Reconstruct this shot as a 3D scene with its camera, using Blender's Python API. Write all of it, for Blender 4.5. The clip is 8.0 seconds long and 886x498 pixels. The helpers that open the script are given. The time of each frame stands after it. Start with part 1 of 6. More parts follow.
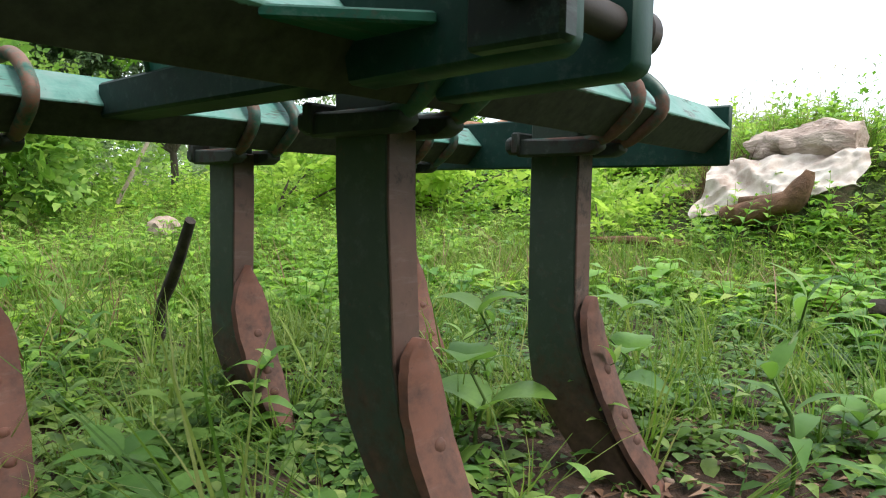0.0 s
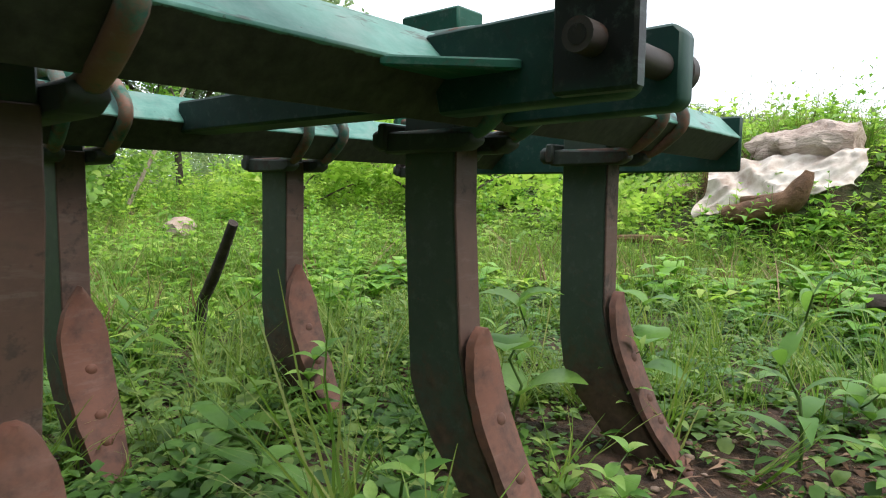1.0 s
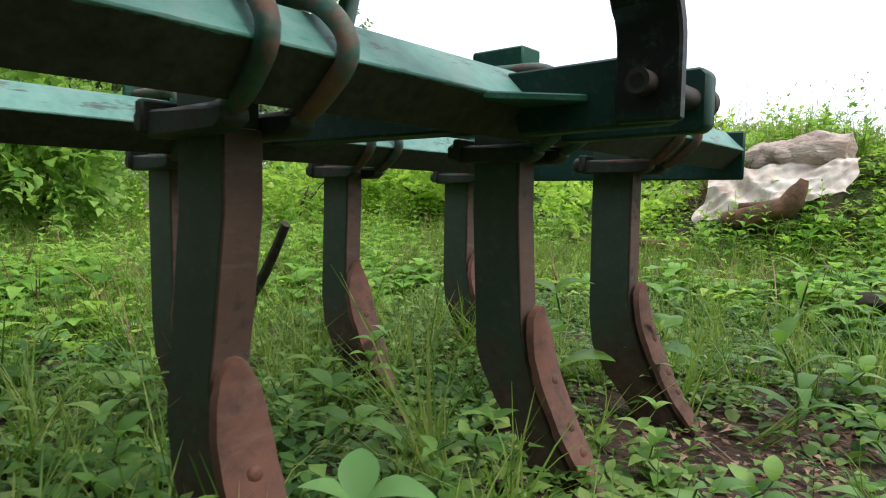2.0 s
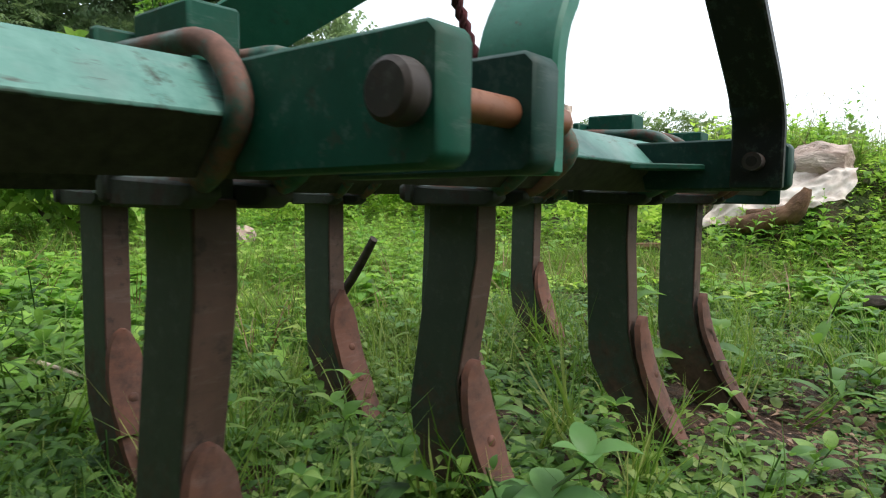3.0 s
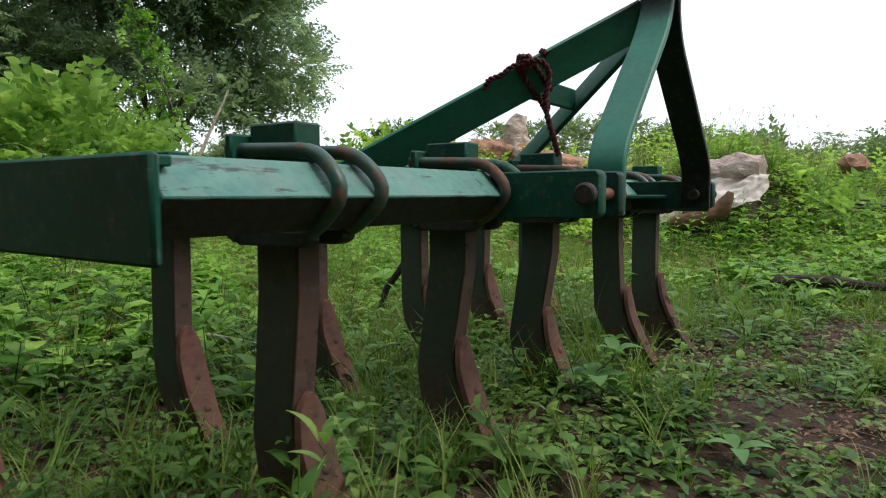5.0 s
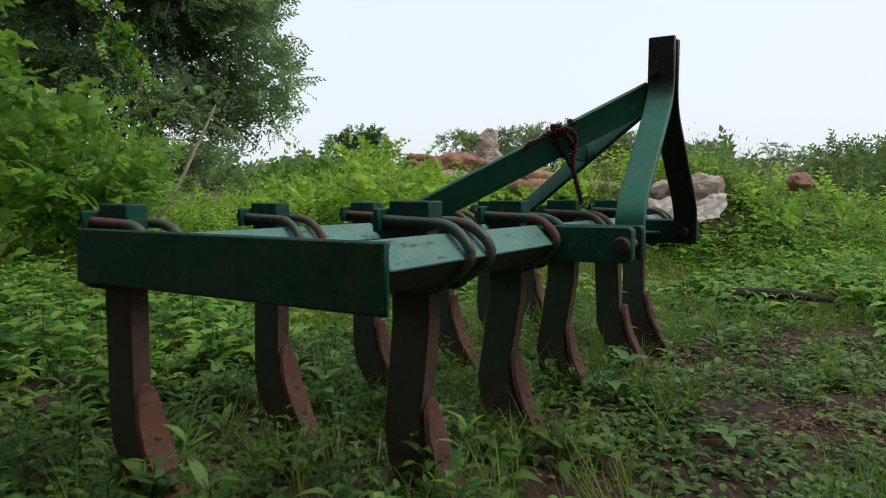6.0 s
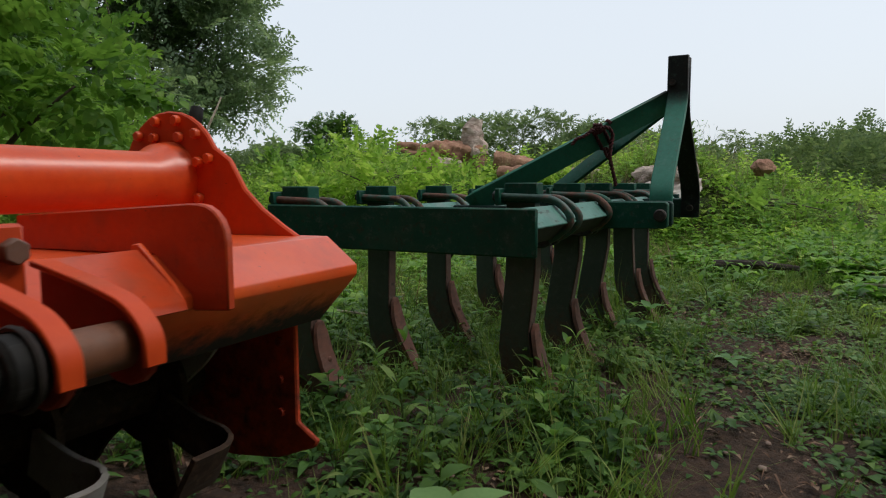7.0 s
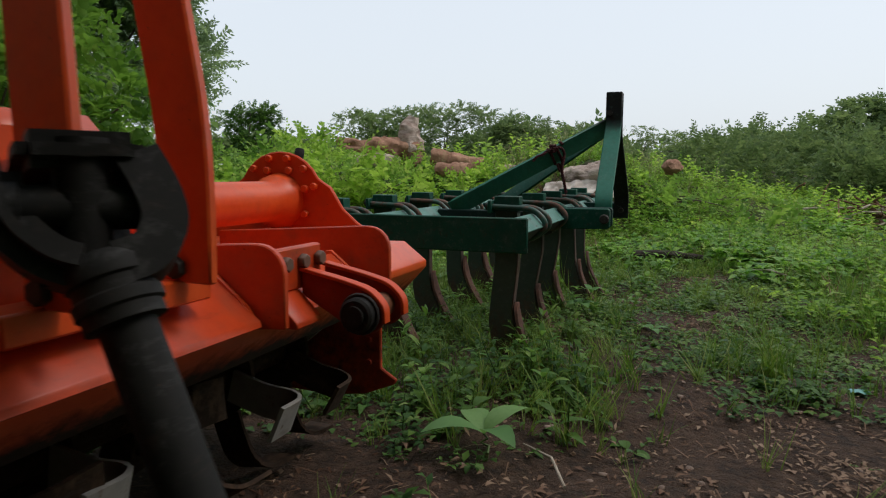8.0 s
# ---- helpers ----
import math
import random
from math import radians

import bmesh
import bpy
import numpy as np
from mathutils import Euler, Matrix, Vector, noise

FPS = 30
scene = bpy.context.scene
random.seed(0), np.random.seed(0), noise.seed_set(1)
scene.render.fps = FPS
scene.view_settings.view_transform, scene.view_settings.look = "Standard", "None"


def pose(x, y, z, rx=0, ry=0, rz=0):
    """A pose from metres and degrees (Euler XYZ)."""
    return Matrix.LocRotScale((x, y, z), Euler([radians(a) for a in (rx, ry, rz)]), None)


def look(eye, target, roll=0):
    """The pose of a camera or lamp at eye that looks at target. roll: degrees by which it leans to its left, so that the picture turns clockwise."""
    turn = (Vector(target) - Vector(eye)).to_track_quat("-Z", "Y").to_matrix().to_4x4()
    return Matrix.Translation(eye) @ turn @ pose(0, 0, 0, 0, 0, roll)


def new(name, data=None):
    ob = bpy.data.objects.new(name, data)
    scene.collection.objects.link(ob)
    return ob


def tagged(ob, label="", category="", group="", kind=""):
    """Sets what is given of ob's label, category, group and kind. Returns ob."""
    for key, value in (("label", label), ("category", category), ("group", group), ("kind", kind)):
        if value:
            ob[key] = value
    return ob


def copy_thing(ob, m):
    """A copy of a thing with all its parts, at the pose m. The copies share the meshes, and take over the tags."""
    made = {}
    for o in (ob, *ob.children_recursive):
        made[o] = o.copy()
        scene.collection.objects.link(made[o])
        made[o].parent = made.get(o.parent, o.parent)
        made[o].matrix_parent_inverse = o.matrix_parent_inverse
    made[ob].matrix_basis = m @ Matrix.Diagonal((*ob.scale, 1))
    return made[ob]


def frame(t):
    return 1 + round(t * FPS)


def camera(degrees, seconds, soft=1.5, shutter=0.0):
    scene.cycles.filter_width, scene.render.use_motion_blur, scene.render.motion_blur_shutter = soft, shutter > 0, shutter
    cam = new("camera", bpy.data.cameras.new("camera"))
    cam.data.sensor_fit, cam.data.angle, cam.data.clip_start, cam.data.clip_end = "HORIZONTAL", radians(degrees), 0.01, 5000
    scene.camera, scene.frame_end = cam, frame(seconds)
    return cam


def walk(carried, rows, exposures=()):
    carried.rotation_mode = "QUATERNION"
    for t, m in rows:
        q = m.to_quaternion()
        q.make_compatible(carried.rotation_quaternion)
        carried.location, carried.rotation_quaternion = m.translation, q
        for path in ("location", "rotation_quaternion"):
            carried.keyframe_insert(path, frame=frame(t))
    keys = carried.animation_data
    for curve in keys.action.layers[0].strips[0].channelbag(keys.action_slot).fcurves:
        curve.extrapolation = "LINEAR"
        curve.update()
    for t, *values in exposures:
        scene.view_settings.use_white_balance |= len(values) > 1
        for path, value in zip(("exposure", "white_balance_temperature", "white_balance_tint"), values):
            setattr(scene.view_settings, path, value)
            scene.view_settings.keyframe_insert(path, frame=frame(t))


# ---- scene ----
cam = camera(68.8, 8.0, soft=1.1, shutter=0.2)
PATH = [
    (0, (0.462, 1.138, 0.431), (-0.838, 2.648, 0.261), 0.9),
    (0.5, (0.465, 1.071, 0.447), (-0.829, 2.586, 0.273), 0.9),
    (1, (0.475, 1.006, 0.443), (-0.819, 2.52, 0.268), 0.7),
    (1.2, (0.479, 0.977, 0.439), (-0.814, 2.492, 0.264), 1.0),
    (2.3, (0.523, 0.714, 0.436), (-0.762, 2.24, 0.284), 0.9),
    (2.5, (0.499, 0.652, 0.467), (-0.783, 2.179, 0.302), 1.0),
    (3, (0.48, 0.426, 0.507), (-0.776, 1.973, 0.338), 0.9),
    (3.5, (0.508, 0.261, 0.534), (-0.704, 1.844, 0.37), 0.4),
    (4, (0.552, 0.105, 0.506), (-0.608, 1.726, 0.335), 0.2),
    (4.5, (0.625, -0.07, 0.513), (-0.517, 1.565, 0.357), 0.3),
    (4.7, (0.651, -0.203, 0.532), (-0.488, 1.433, 0.371), 0.1),
    (5.8, (0.617, -0.66, 0.651), (-0.399, 1.054, 0.47), 0.1),
    (6, (0.616, -0.776, 0.671), (-0.389, 0.946, 0.513), 0.2),
    (6.5, (0.574, -1.083, 0.673), (-0.39, 0.66, 0.486), 0.1),
    (7, (0.541, -1.39, 0.66), (-0.366, 0.382, 0.462), -0.1),
    (7.5, (0.555, -1.661, 0.676), (-0.25, 0.158, 0.473), 0.1),
    (8, (0.513, -2.003, 0.742), (-0.168, -0.136, 0.513), 0.3),
]
walk(cam, [(t, look(eye, target, roll)) for t, eye, target, roll in PATH],
     exposures=[(0.0, 1.05), (0.6, 1.05), (1.2, 0.95), (2.5, 0.70), (3.4, 0.82), (4.0, 0.68), (4.7, 0.42), (5.8, -0.15), (6.5, -0.38), (8.0, -0.40)])

# ---------------------------------------------------------------- sky and sun (overcast)
SUN_EL, SUN_AZ = 55.0, 75.0
world = bpy.data.worlds.new("overcast_sky")
scene.world = world
world.use_nodes = True
wn, wl = world.node_tree.nodes, world.node_tree.links
wn.clear()
sky = wn.new("ShaderNodeTexSky")
sky.sky_type = "NISHITA"
sky.sun_disc = False
sky.sun_elevation, sky.sun_rotation = radians(SUN_EL), radians(SUN_AZ)
sky.air_density, sky.dust_density, sky.ozone_density = 1.0, 5.0, 1.0
sky_bg = wn.new("ShaderNodeBackground")
sky_bg.inputs[1].default_value = 0.05
cloud_bg = wn.new("ShaderNodeBackground")
cloud_bg.inputs[0].default_value = (0.87, 0.935, 1.0, 1)
cloud_bg.inputs[1].default_value = 1.04
add = wn.new("ShaderNodeAddShader")
w_out = wn.new("ShaderNodeOutputWorld")
wl.new(sky.outputs[0], sky_bg.inputs[0])
wl.new(sky_bg.outputs[0], add.inputs[0])
wl.new(cloud_bg.outputs[0], add.inputs[1])
wl.new(add.outputs[0], w_out.inputs[0])
sun = new("sun", bpy.data.lights.new("sun", "SUN"))
sun.data.energy, sun.data.angle, sun.data.color = 1.35, radians(14), (1.0, 0.96, 0.9)
_az, _el = radians(SUN_AZ), radians(SUN_EL)
sun.matrix_world = look((math.sin(_az) * math.cos(_el) * 30, math.cos(_az) * math.cos(_el) * 30, math.sin(_el) * 30), (0, 0, 0))

# ---------------------------------------------------------------- materials


class Nodes:
    """A small helper round a material's node tree."""

    def __init__(self, name):
        self.mat = bpy.data.materials.new(name)
        self.mat.use_nodes = True
        self.n, self.l = self.mat.node_tree.nodes, self.mat.node_tree.links
        self.n.clear()
        self.out = self.n.new("ShaderNodeOutputMaterial")
        self.bsdf = self.n.new("ShaderNodeBsdfPrincipled")
        self.l.new(self.bsdf.outputs[0], self.out.inputs[0])
        self.coord = self.n.new("ShaderNodeTexCoord")

    def noise(self, scale, detail=4.0, rough=0.55, vector=None, stretch=None):
        t = self.n.new("ShaderNodeTexNoise")
        t.inputs["Scale"].default_value, t.inputs["Detail"].default_value, t.inputs["Roughness"].default_value = scale, detail, rough
        v = vector or self.coord.outputs["Object"]
        if stretch:
            m = self.n.new("ShaderNodeMapping")
            m.inputs["Scale"].default_value = stretch
            self.l.new(v, m.inputs[0])
            v = m.outputs[0]
        self.l.new(v, t.inputs["Vector"])
        return t.outputs["Fac"]

    def ramp(self, fac, stops):
        r = self.n.new("ShaderNodeValToRGB")
        el = r.color_ramp.elements
        while len(el) < len(stops):
            el.new(0.5)
        for e, (p, c) in zip(el, stops):
            e.position = p
            e.color = (*c, 1) if len(c) == 3 else c
        self.l.new(fac, r.inputs[0])
        return r.outputs[0]

    def step(self, fac, a, b, top=1.0):
        m = self.n.new("ShaderNodeMapRange")
        m.inputs[1].default_value, m.inputs[2].default_value, m.inputs[4].default_value = a, b, top
        self.l.new(fac, m.inputs[0])
        return m.outputs[0]

    def mix(self, fac, a, b):
        m = self.n.new("ShaderNodeMix")
        m.data_type = "RGBA"
        for sock, v in ((m.inputs[0], fac), (m.inputs[6], a), (m.inputs[7], b)):
            if isinstance(v, (int, float)):
                sock.default_value = v
            elif isinstance(v, tuple):
                sock.default_value = (*v, 1)
            else:
                self.l.new(v, sock)
        return m.outputs[2]

    def math(self, op, a, b=0.0):
        m = self.n.new("ShaderNodeMath")
        m.operation = op
        for sock, v in ((m.inputs[0], a), (m.inputs[1], b)):
            if isinstance(v, (int, float)):
                sock.default_value = v
            else:
                self.l.new(v, sock)
        return m.outputs[0]

    def bump(self, height, strength, distance):
        b = self.n.new("ShaderNodeBump")
        b.inputs["Strength"].default_value, b.inputs["Distance"].default_value = strength, distance
        self.l.new(height, b.inputs["Height"])
        self.l.new(b.outputs[0], self.bsdf.inputs["Normal"])

    def set(self, color=None, rough=None, metal=None, spec=None, coat=None):
        for key, v in (("Base Color", color), ("Roughness", rough), ("Metallic", metal), ("Specular IOR Level", spec), ("Coat Weight", coat)):
            if v is None:
                continue
            if isinstance(v, (int, float)):
                self.bsdf.inputs[key].default_value = v
            elif isinstance(v, tuple):
                self.bsdf.inputs[key].default_value = (*v, 1)
            else:
                self.l.new(v, self.bsdf.inputs[key])
        return self


def painted(name, paint, paint2, rust, amount, rough=0.42, chips=35.0, low=None, low_weight=0.5, soot=None, soften=0.06, spec=0.5, grime=0.10, dirt=(0.10, 0.09, 0.07), worn=0.3):
    """Weathered paint over steel. low: heights (z0, z1) between which the rust colour takes over from the paint;
    soot: heights above which the steel turns black."""
    k = Nodes(name)
    blotch = k.math("ADD", k.math("MULTIPLY", k.noise(6, 3), 0.5), k.math("MULTIPLY", k.noise(48, 6, 0.75), 0.5))
    tone = k.ramp(blotch, [(0.36, paint), (0.62, paint2)])
    wear = k.math("ADD", k.math("MULTIPLY", k.noise(chips, 6, 0.7), 0.6), k.math("MULTIPLY", k.noise(4.0, 3), 0.4))
    if low or soot:
        geo = k.n.new("ShaderNodeNewGeometry")
        sep = k.n.new("ShaderNodeSeparateXYZ")
        k.l.new(geo.outputs["Position"], sep.inputs[0])
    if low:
        wear = k.math("ADD", wear, k.step(sep.outputs[2], low[1], low[0], low_weight))
    if soot:
        ragged = k.math("ADD", sep.outputs[2], k.math("MULTIPLY", k.noise(25, 4), 0.05))
        tone = k.mix(k.step(ragged, soot[0], soot[1]), tone, (0.008, 0.009, 0.010))
    mask = k.step(wear, amount, amount + soften)
    rusty = k.ramp(k.noise(60, 5, 0.65), [(0.25, tuple(c * 0.45 for c in rust)), (0.55, rust), (0.8, tuple(min(1, c * 1.5) for c in rust))])
    dust = k.step(k.noise(14, 4), 0.5, 0.85)
    tone = k.mix(k.math("MULTIPLY", dust, grime), tone, dirt)
    r = k.ramp(mask, [(0.0, (rough,) * 3), (1.0, (0.85,) * 3)])
    # fine scratches along the metal, and small bare nicks
    scratch = k.step(k.noise(55, 5, 0.75, stretch=(1.0, 0.16, 1.0)), 0.54, 0.70, 0.45 * min(1.0, worn * 2))
    tone = k.mix(scratch, tone, tuple(min(1, 0.55 * c + 0.11) for c in paint2))
    gouge = k.step(k.noise(38, 4, 0.7, stretch=(1.3, 0.30, 1.3)), 0.58, 0.66, worn)
    tone = k.mix(gouge, tone, rusty)
    nick = k.step(k.noise(90, 4, 0.6), 0.70, 0.74, 0.8)
    tone = k.mix(nick, tone, rusty)
    k.set(color=k.mix(mask, tone, rusty), rough=r, spec=spec)
    k.bump(k.math("ADD", k.math("MULTIPLY", mask, -0.5), k.noise(70, 4)), 0.10, 0.003)
    return k.mat


RUST = (0.17, 0.065, 0.035)
# low turns the beams brown and dark below their side edges
GREEN = painted("green_paint", (0.044, 0.158, 0.130), (0.112, 0.250, 0.212), (0.038, 0.036, 0.027), 0.60, 0.55, spec=0.35, grime=0.85, dirt=(0.165, 0.21, 0.193), worn=0.8, low=(0.555, 0.5605), low_weight=0.45, soften=0.09)
GREEN_REAR = painted("rear_green_paint", (0.044, 0.158, 0.130), (0.112, 0.250, 0.212), (0.038, 0.036, 0.027), 0.60, 0.55, spec=0.35, grime=0.85, dirt=(0.165, 0.21, 0.193), worn=0.8, low=(0.5435, 0.549), low_weight=0.45, soften=0.09)
GREEN_DARK = painted("dark_green_paint", (0.004, 0.055, 0.036), (0.008, 0.080, 0.054), (0.045, 0.034, 0.025), 0.70, 0.58, spec=0.22, grime=0.3, worn=0.5)
MAST_GREEN = painted("mast_paint", (0.014, 0.120, 0.080), (0.026, 0.17, 0.120), (0.06, 0.036, 0.026), 0.72, 0.52, soot=(0.96, 1.02), spec=0.35)
HITCH_DARK = painted("deep_green_paint", (0.006, 0.030, 0.026), (0.010, 0.045, 0.036), (0.022, 0.018, 0.018), 0.58, 0.55, soften=0.2, spec=0.25)
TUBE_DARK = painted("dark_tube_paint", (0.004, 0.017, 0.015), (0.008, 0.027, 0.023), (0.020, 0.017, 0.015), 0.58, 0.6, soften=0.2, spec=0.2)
# the far leg is black nearly down to its foot
MAST_BLACK = painted("black_mast_paint", (0.008, 0.085, 0.058), (0.012, 0.12, 0.085), (0.04, 0.03, 0.024), 0.70, 0.5, soot=(0.49, 0.56), spec=0.3)
# darker steel for the clamp parts, most of them below the beams
UNDER = painted("dark_clamp_steel", (0.012, 0.018, 0.014), (0.02, 0.026, 0.02), (0.035, 0.022, 0.017), 0.52, 0.7)
# soil and rust take over on the tines' lower ends
TINE = painted("tine_paint", (0.026, 0.044, 0.031), (0.042, 0.060, 0.044), (0.085, 0.048, 0.034), 0.59, 0.62, low=(0.02, 0.27), low_weight=0.34, soften=0.18)
WEAR = painted("worn_tine_face", (0.054, 0.029, 0.022), (0.078, 0.040, 0.030), (0.040, 0.026, 0.020), 0.52, 0.7)
BOLT_GREEN = painted("bolt_paint", (0.009, 0.040, 0.030), (0.026, 0.085, 0.064), (0.13, 0.062, 0.045), 0.47, 0.45, chips=22.0, soften=0.08)
BOLT_RUST = painted("rusty_bolt_rod", (0.115, 0.055, 0.038), (0.17, 0.08, 0.052), (0.03, 0.11, 0.085), 0.50, 0.6, chips=22.0, soften=0.08)
SHARE = painted("rusty_share", (0.098, 0.038, 0.025), (0.130, 0.050, 0.031), (0.075, 0.038, 0.029), 0.45, 0.75, soften=0.15)
STEEL_RUST = painted("rusty_pin", (0.20, 0.072, 0.032), (0.14, 0.055, 0.028), RUST, 0.5, 0.55)
PIN_DARK = painted("dark_pin", (0.026, 0.022, 0.022), (0.040, 0.032, 0.030), (0.08, 0.042, 0.032), 0.56, 0.6, spec=0.25)
# low puts shade as well as soil into the side plates' lower colour
ORANGE_PLATE = painted("orange_plate_paint", (0.52, 0.046, 0.007), (0.62, 0.064, 0.009), (0.055, 0.020, 0.013), 0.66, 0.48, spec=0.28, soften=0.3, grime=0.3, worn=0.05, low=(0.30, 0.53), low_weight=0.33)
# low blackens the lip below its front edge
ORANGE = painted("orange_paint", (0.65, 0.066, 0.012), (0.75, 0.098, 0.018), (0.030, 0.013, 0.009), 0.68, 0.32, spec=0.5, grime=0.3, worn=0.05, low=(0.42, 0.505), low_weight=0.65, soften=0.30)
# darker orange for the fins, lip panels and brackets
ORANGE_DARKER = painted("darker_orange_paint", (0.47, 0.042, 0.008), (0.58, 0.062, 0.012), (0.050, 0.020, 0.013), 0.62, 0.42, spec=0.4, grime=0.45, worn=0.15, soften=0.2)
ORANGE_DULL = painted("dull_orange_paint", (0.26, 0.022, 0.006), (0.33, 0.030, 0.008), (0.06, 0.03, 0.02), 0.55, 0.55, soften=0.15, spec=0.3)
BLACK = painted("black_grease", (0.009, 0.009, 0.009), (0.018, 0.016, 0.015), (0.045, 0.030, 0.023), 0.58, 0.68, soften=0.2, spec=0.2)
ROTOR_DARK = painted("dark_rotor_steel", (0.030, 0.019, 0.014), (0.050, 0.032, 0.024), (0.075, 0.045, 0.030), 0.5, 0.92, spec=0.12)
BLADE = painted("worn_blade_steel", (0.24, 0.23, 0.22), (0.34, 0.32, 0.30), (0.14, 0.07, 0.04), 0.57, 0.5)


def plain(name, c1, c2, scale, rough=0.9, bump=0.5, dist=0.01, c3=None, stretch=None):
    k = Nodes(name)
    stops = [(0.3, c1), (0.68, c2)] + ([(0.85, c3)] if c3 else [])
    k.set(color=k.ramp(k.noise(scale, 6, 0.65, stretch=stretch), stops), rough=rough)
    k.bump(k.noise(scale * 3, 6, 0.7, stretch=stretch), bump, dist)
    return k.mat


def foliage(name, dark, light, yellow, gloss=0.5, through_light=0.42, spec=0.28, single=False):
    """Leaves: each island, or each single leaf object, has its own tone; light passes through."""
    k = Nodes(name)
    own = k.n.new("ShaderNodeObjectInfo" if single else "ShaderNodeNewGeometry")
    tone = k.ramp(own.outputs["Random" if single else "Random Per Island"], [(0.0, dark), (0.35, tuple(0.5 * (a + b) for a, b in zip(dark, light))), (0.70, light), (1.0, yellow)])
    tone = k.mix(k.math("MULTIPLY", k.noise(9.0, 3), 0.35), tone, dark)
    tone = k.mix(k.step(k.noise(85.0, 3, 0.6), 0.45, 0.75, 0.35), tone, dark)
    patch = k.step(k.noise(1.7, 2), 0.46, 0.68, 0.55)
    tone = k.mix(patch, tone, k.mix(0.5, light, yellow))
    k.set(color=tone, rough=gloss, spec=spec)
    tr = k.n.new("ShaderNodeBsdfTranslucent")
    bright = k.mix(0.35, tone, (light[0] * 1.5, light[1] * 1.4, light[2] * 0.6))
    k.l.new(bright, tr.inputs[0])
    mx = k.n.new("ShaderNodeMixShader")
    mx.inputs[0].default_value = through_light
    k.l.new(k.bsdf.outputs[0], mx.inputs[1])
    k.l.new(tr.outputs[0], mx.inputs[2])
    k.l.new(mx.outputs[0], k.out.inputs[0])
    return k.mat


def soil():
    """Crumbly brown earth, drier in places, green with tiny growth away from the trodden strip."""
    k = Nodes("bare_soil")
    earth = k.ramp(k.noise(22.0, 6, 0.65), [(0.30, (0.026, 0.014, 0.008)), (0.55, (0.098, 0.050, 0.029)), (0.78, (0.17, 0.105, 0.07))])
    crumb = k.step(k.noise(120.0, 4, 0.7), 0.52, 0.66, 0.6)
    earth = k.mix(crumb, earth, (0.020, 0.011, 0.007))
    dry = k.step(k.noise(2.3, 4, 0.6), 0.50, 0.68, 0.35)
    earth = k.mix(dry, earth, (0.15, 0.088, 0.056))
    away = k.n.new("ShaderNodeVectorMath")
    away.operation = "DISTANCE"
    k.l.new(k.coord.outputs["Object"], away.inputs[0])
    away.inputs[1].default_value = (0.3, 0.6, 0.0)
    far = k.step(away.outputs["Value"], 1.8, 4.0)
    moss = k.math("MULTIPLY", far, k.step(k.noise(3.5, 6, 0.7), 0.34, 0.56, 0.85))
    green = k.ramp(k.noise(40.0, 5, 0.7), [(0.3, (0.020, 0.045, 0.010)), (0.7, (0.075, 0.125, 0.030))])
    k.set(color=k.mix(moss, earth, green), rough=0.95)
    k.bump(k.math("ADD", k.noise(66.0, 6, 0.7), k.noise(16.0, 4, 0.6)), 1.0, 0.04)
    return k.mat


SOIL = soil()
LITTER = foliage("dry_leaf", (0.075, 0.036, 0.021), (0.22, 0.125, 0.080), (0.42, 0.30, 0.21), 0.7, 0.15, 0.2)
PEBBLE = plain("pebble", (0.12, 0.075, 0.055), (0.28, 0.2, 0.16), 25, 0.9)
LEAF_WEED = foliage("weed_leaf", (0.028, 0.085, 0.016), (0.130, 0.258, 0.048), (0.34, 0.43, 0.12), 0.45)
LEAF_MIXED = foliage("mixed_broad_leaf", (0.055, 0.150, 0.036), (0.150, 0.300, 0.075), (0.26, 0.41, 0.115), 0.42, 0.42)
LEAF_SHRUB = foliage("shrub_leaf", (0.048, 0.145, 0.028), (0.265, 0.470, 0.090), (0.48, 0.61, 0.16), 0.48, 0.48)
# darker green that puts shade into the weeds between the machines
LEAF_DEEP_SHADE = foliage("deep_and_shaded_leaf", (0.020, 0.066, 0.013), (0.078, 0.172, 0.030), (0.18, 0.30, 0.055), 0.5, 0.35)
LEAF_BIG = foliage("broad_leaf", (0.12, 0.27, 0.085), (0.20, 0.38, 0.13), (0.28, 0.46, 0.16), 0.45, 0.45, single=True)
LEAF_PLANT = foliage("plant_leaf", (0.055, 0.15, 0.030), (0.19, 0.36, 0.075), (0.36, 0.50, 0.14), 0.45, 0.45, single=True)
GRASS_MAT = foliage("grass_blade", (0.046, 0.122, 0.018), (0.172, 0.305, 0.046), (0.40, 0.38, 0.14), 0.5)
LEAF_BUSH = foliage("bush_leaf", (0.050, 0.140, 0.022), (0.28, 0.51, 0.088), (0.55, 0.65, 0.18), 0.5, 0.54)
LEAF_LIME = foliage("lime_weed_leaf", (0.070, 0.180, 0.025), (0.38, 0.62, 0.105), (0.65, 0.72, 0.21), 0.5, 0.56)
LEAF_FIELD_BROAD = foliage("field_broad_leaf", (0.045, 0.145, 0.022), (0.22, 0.45, 0.070), (0.42, 0.60, 0.13), 0.45, 0.45)
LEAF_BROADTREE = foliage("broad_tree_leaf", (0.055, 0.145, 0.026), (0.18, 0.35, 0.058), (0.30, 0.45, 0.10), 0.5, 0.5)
LEAF_TREE = foliage("tree_leaf", (0.125, 0.205, 0.12), (0.29, 0.42, 0.24), (0.40, 0.50, 0.28), 0.6, 0.58)
# paler, greyer green: the haze of distance is put into the colour
LEAF_FAR = foliage("far_tree_leaf", (0.080, 0.140, 0.060), (0.180, 0.270, 0.115), (0.28, 0.35, 0.15), 0.7, 0.45)
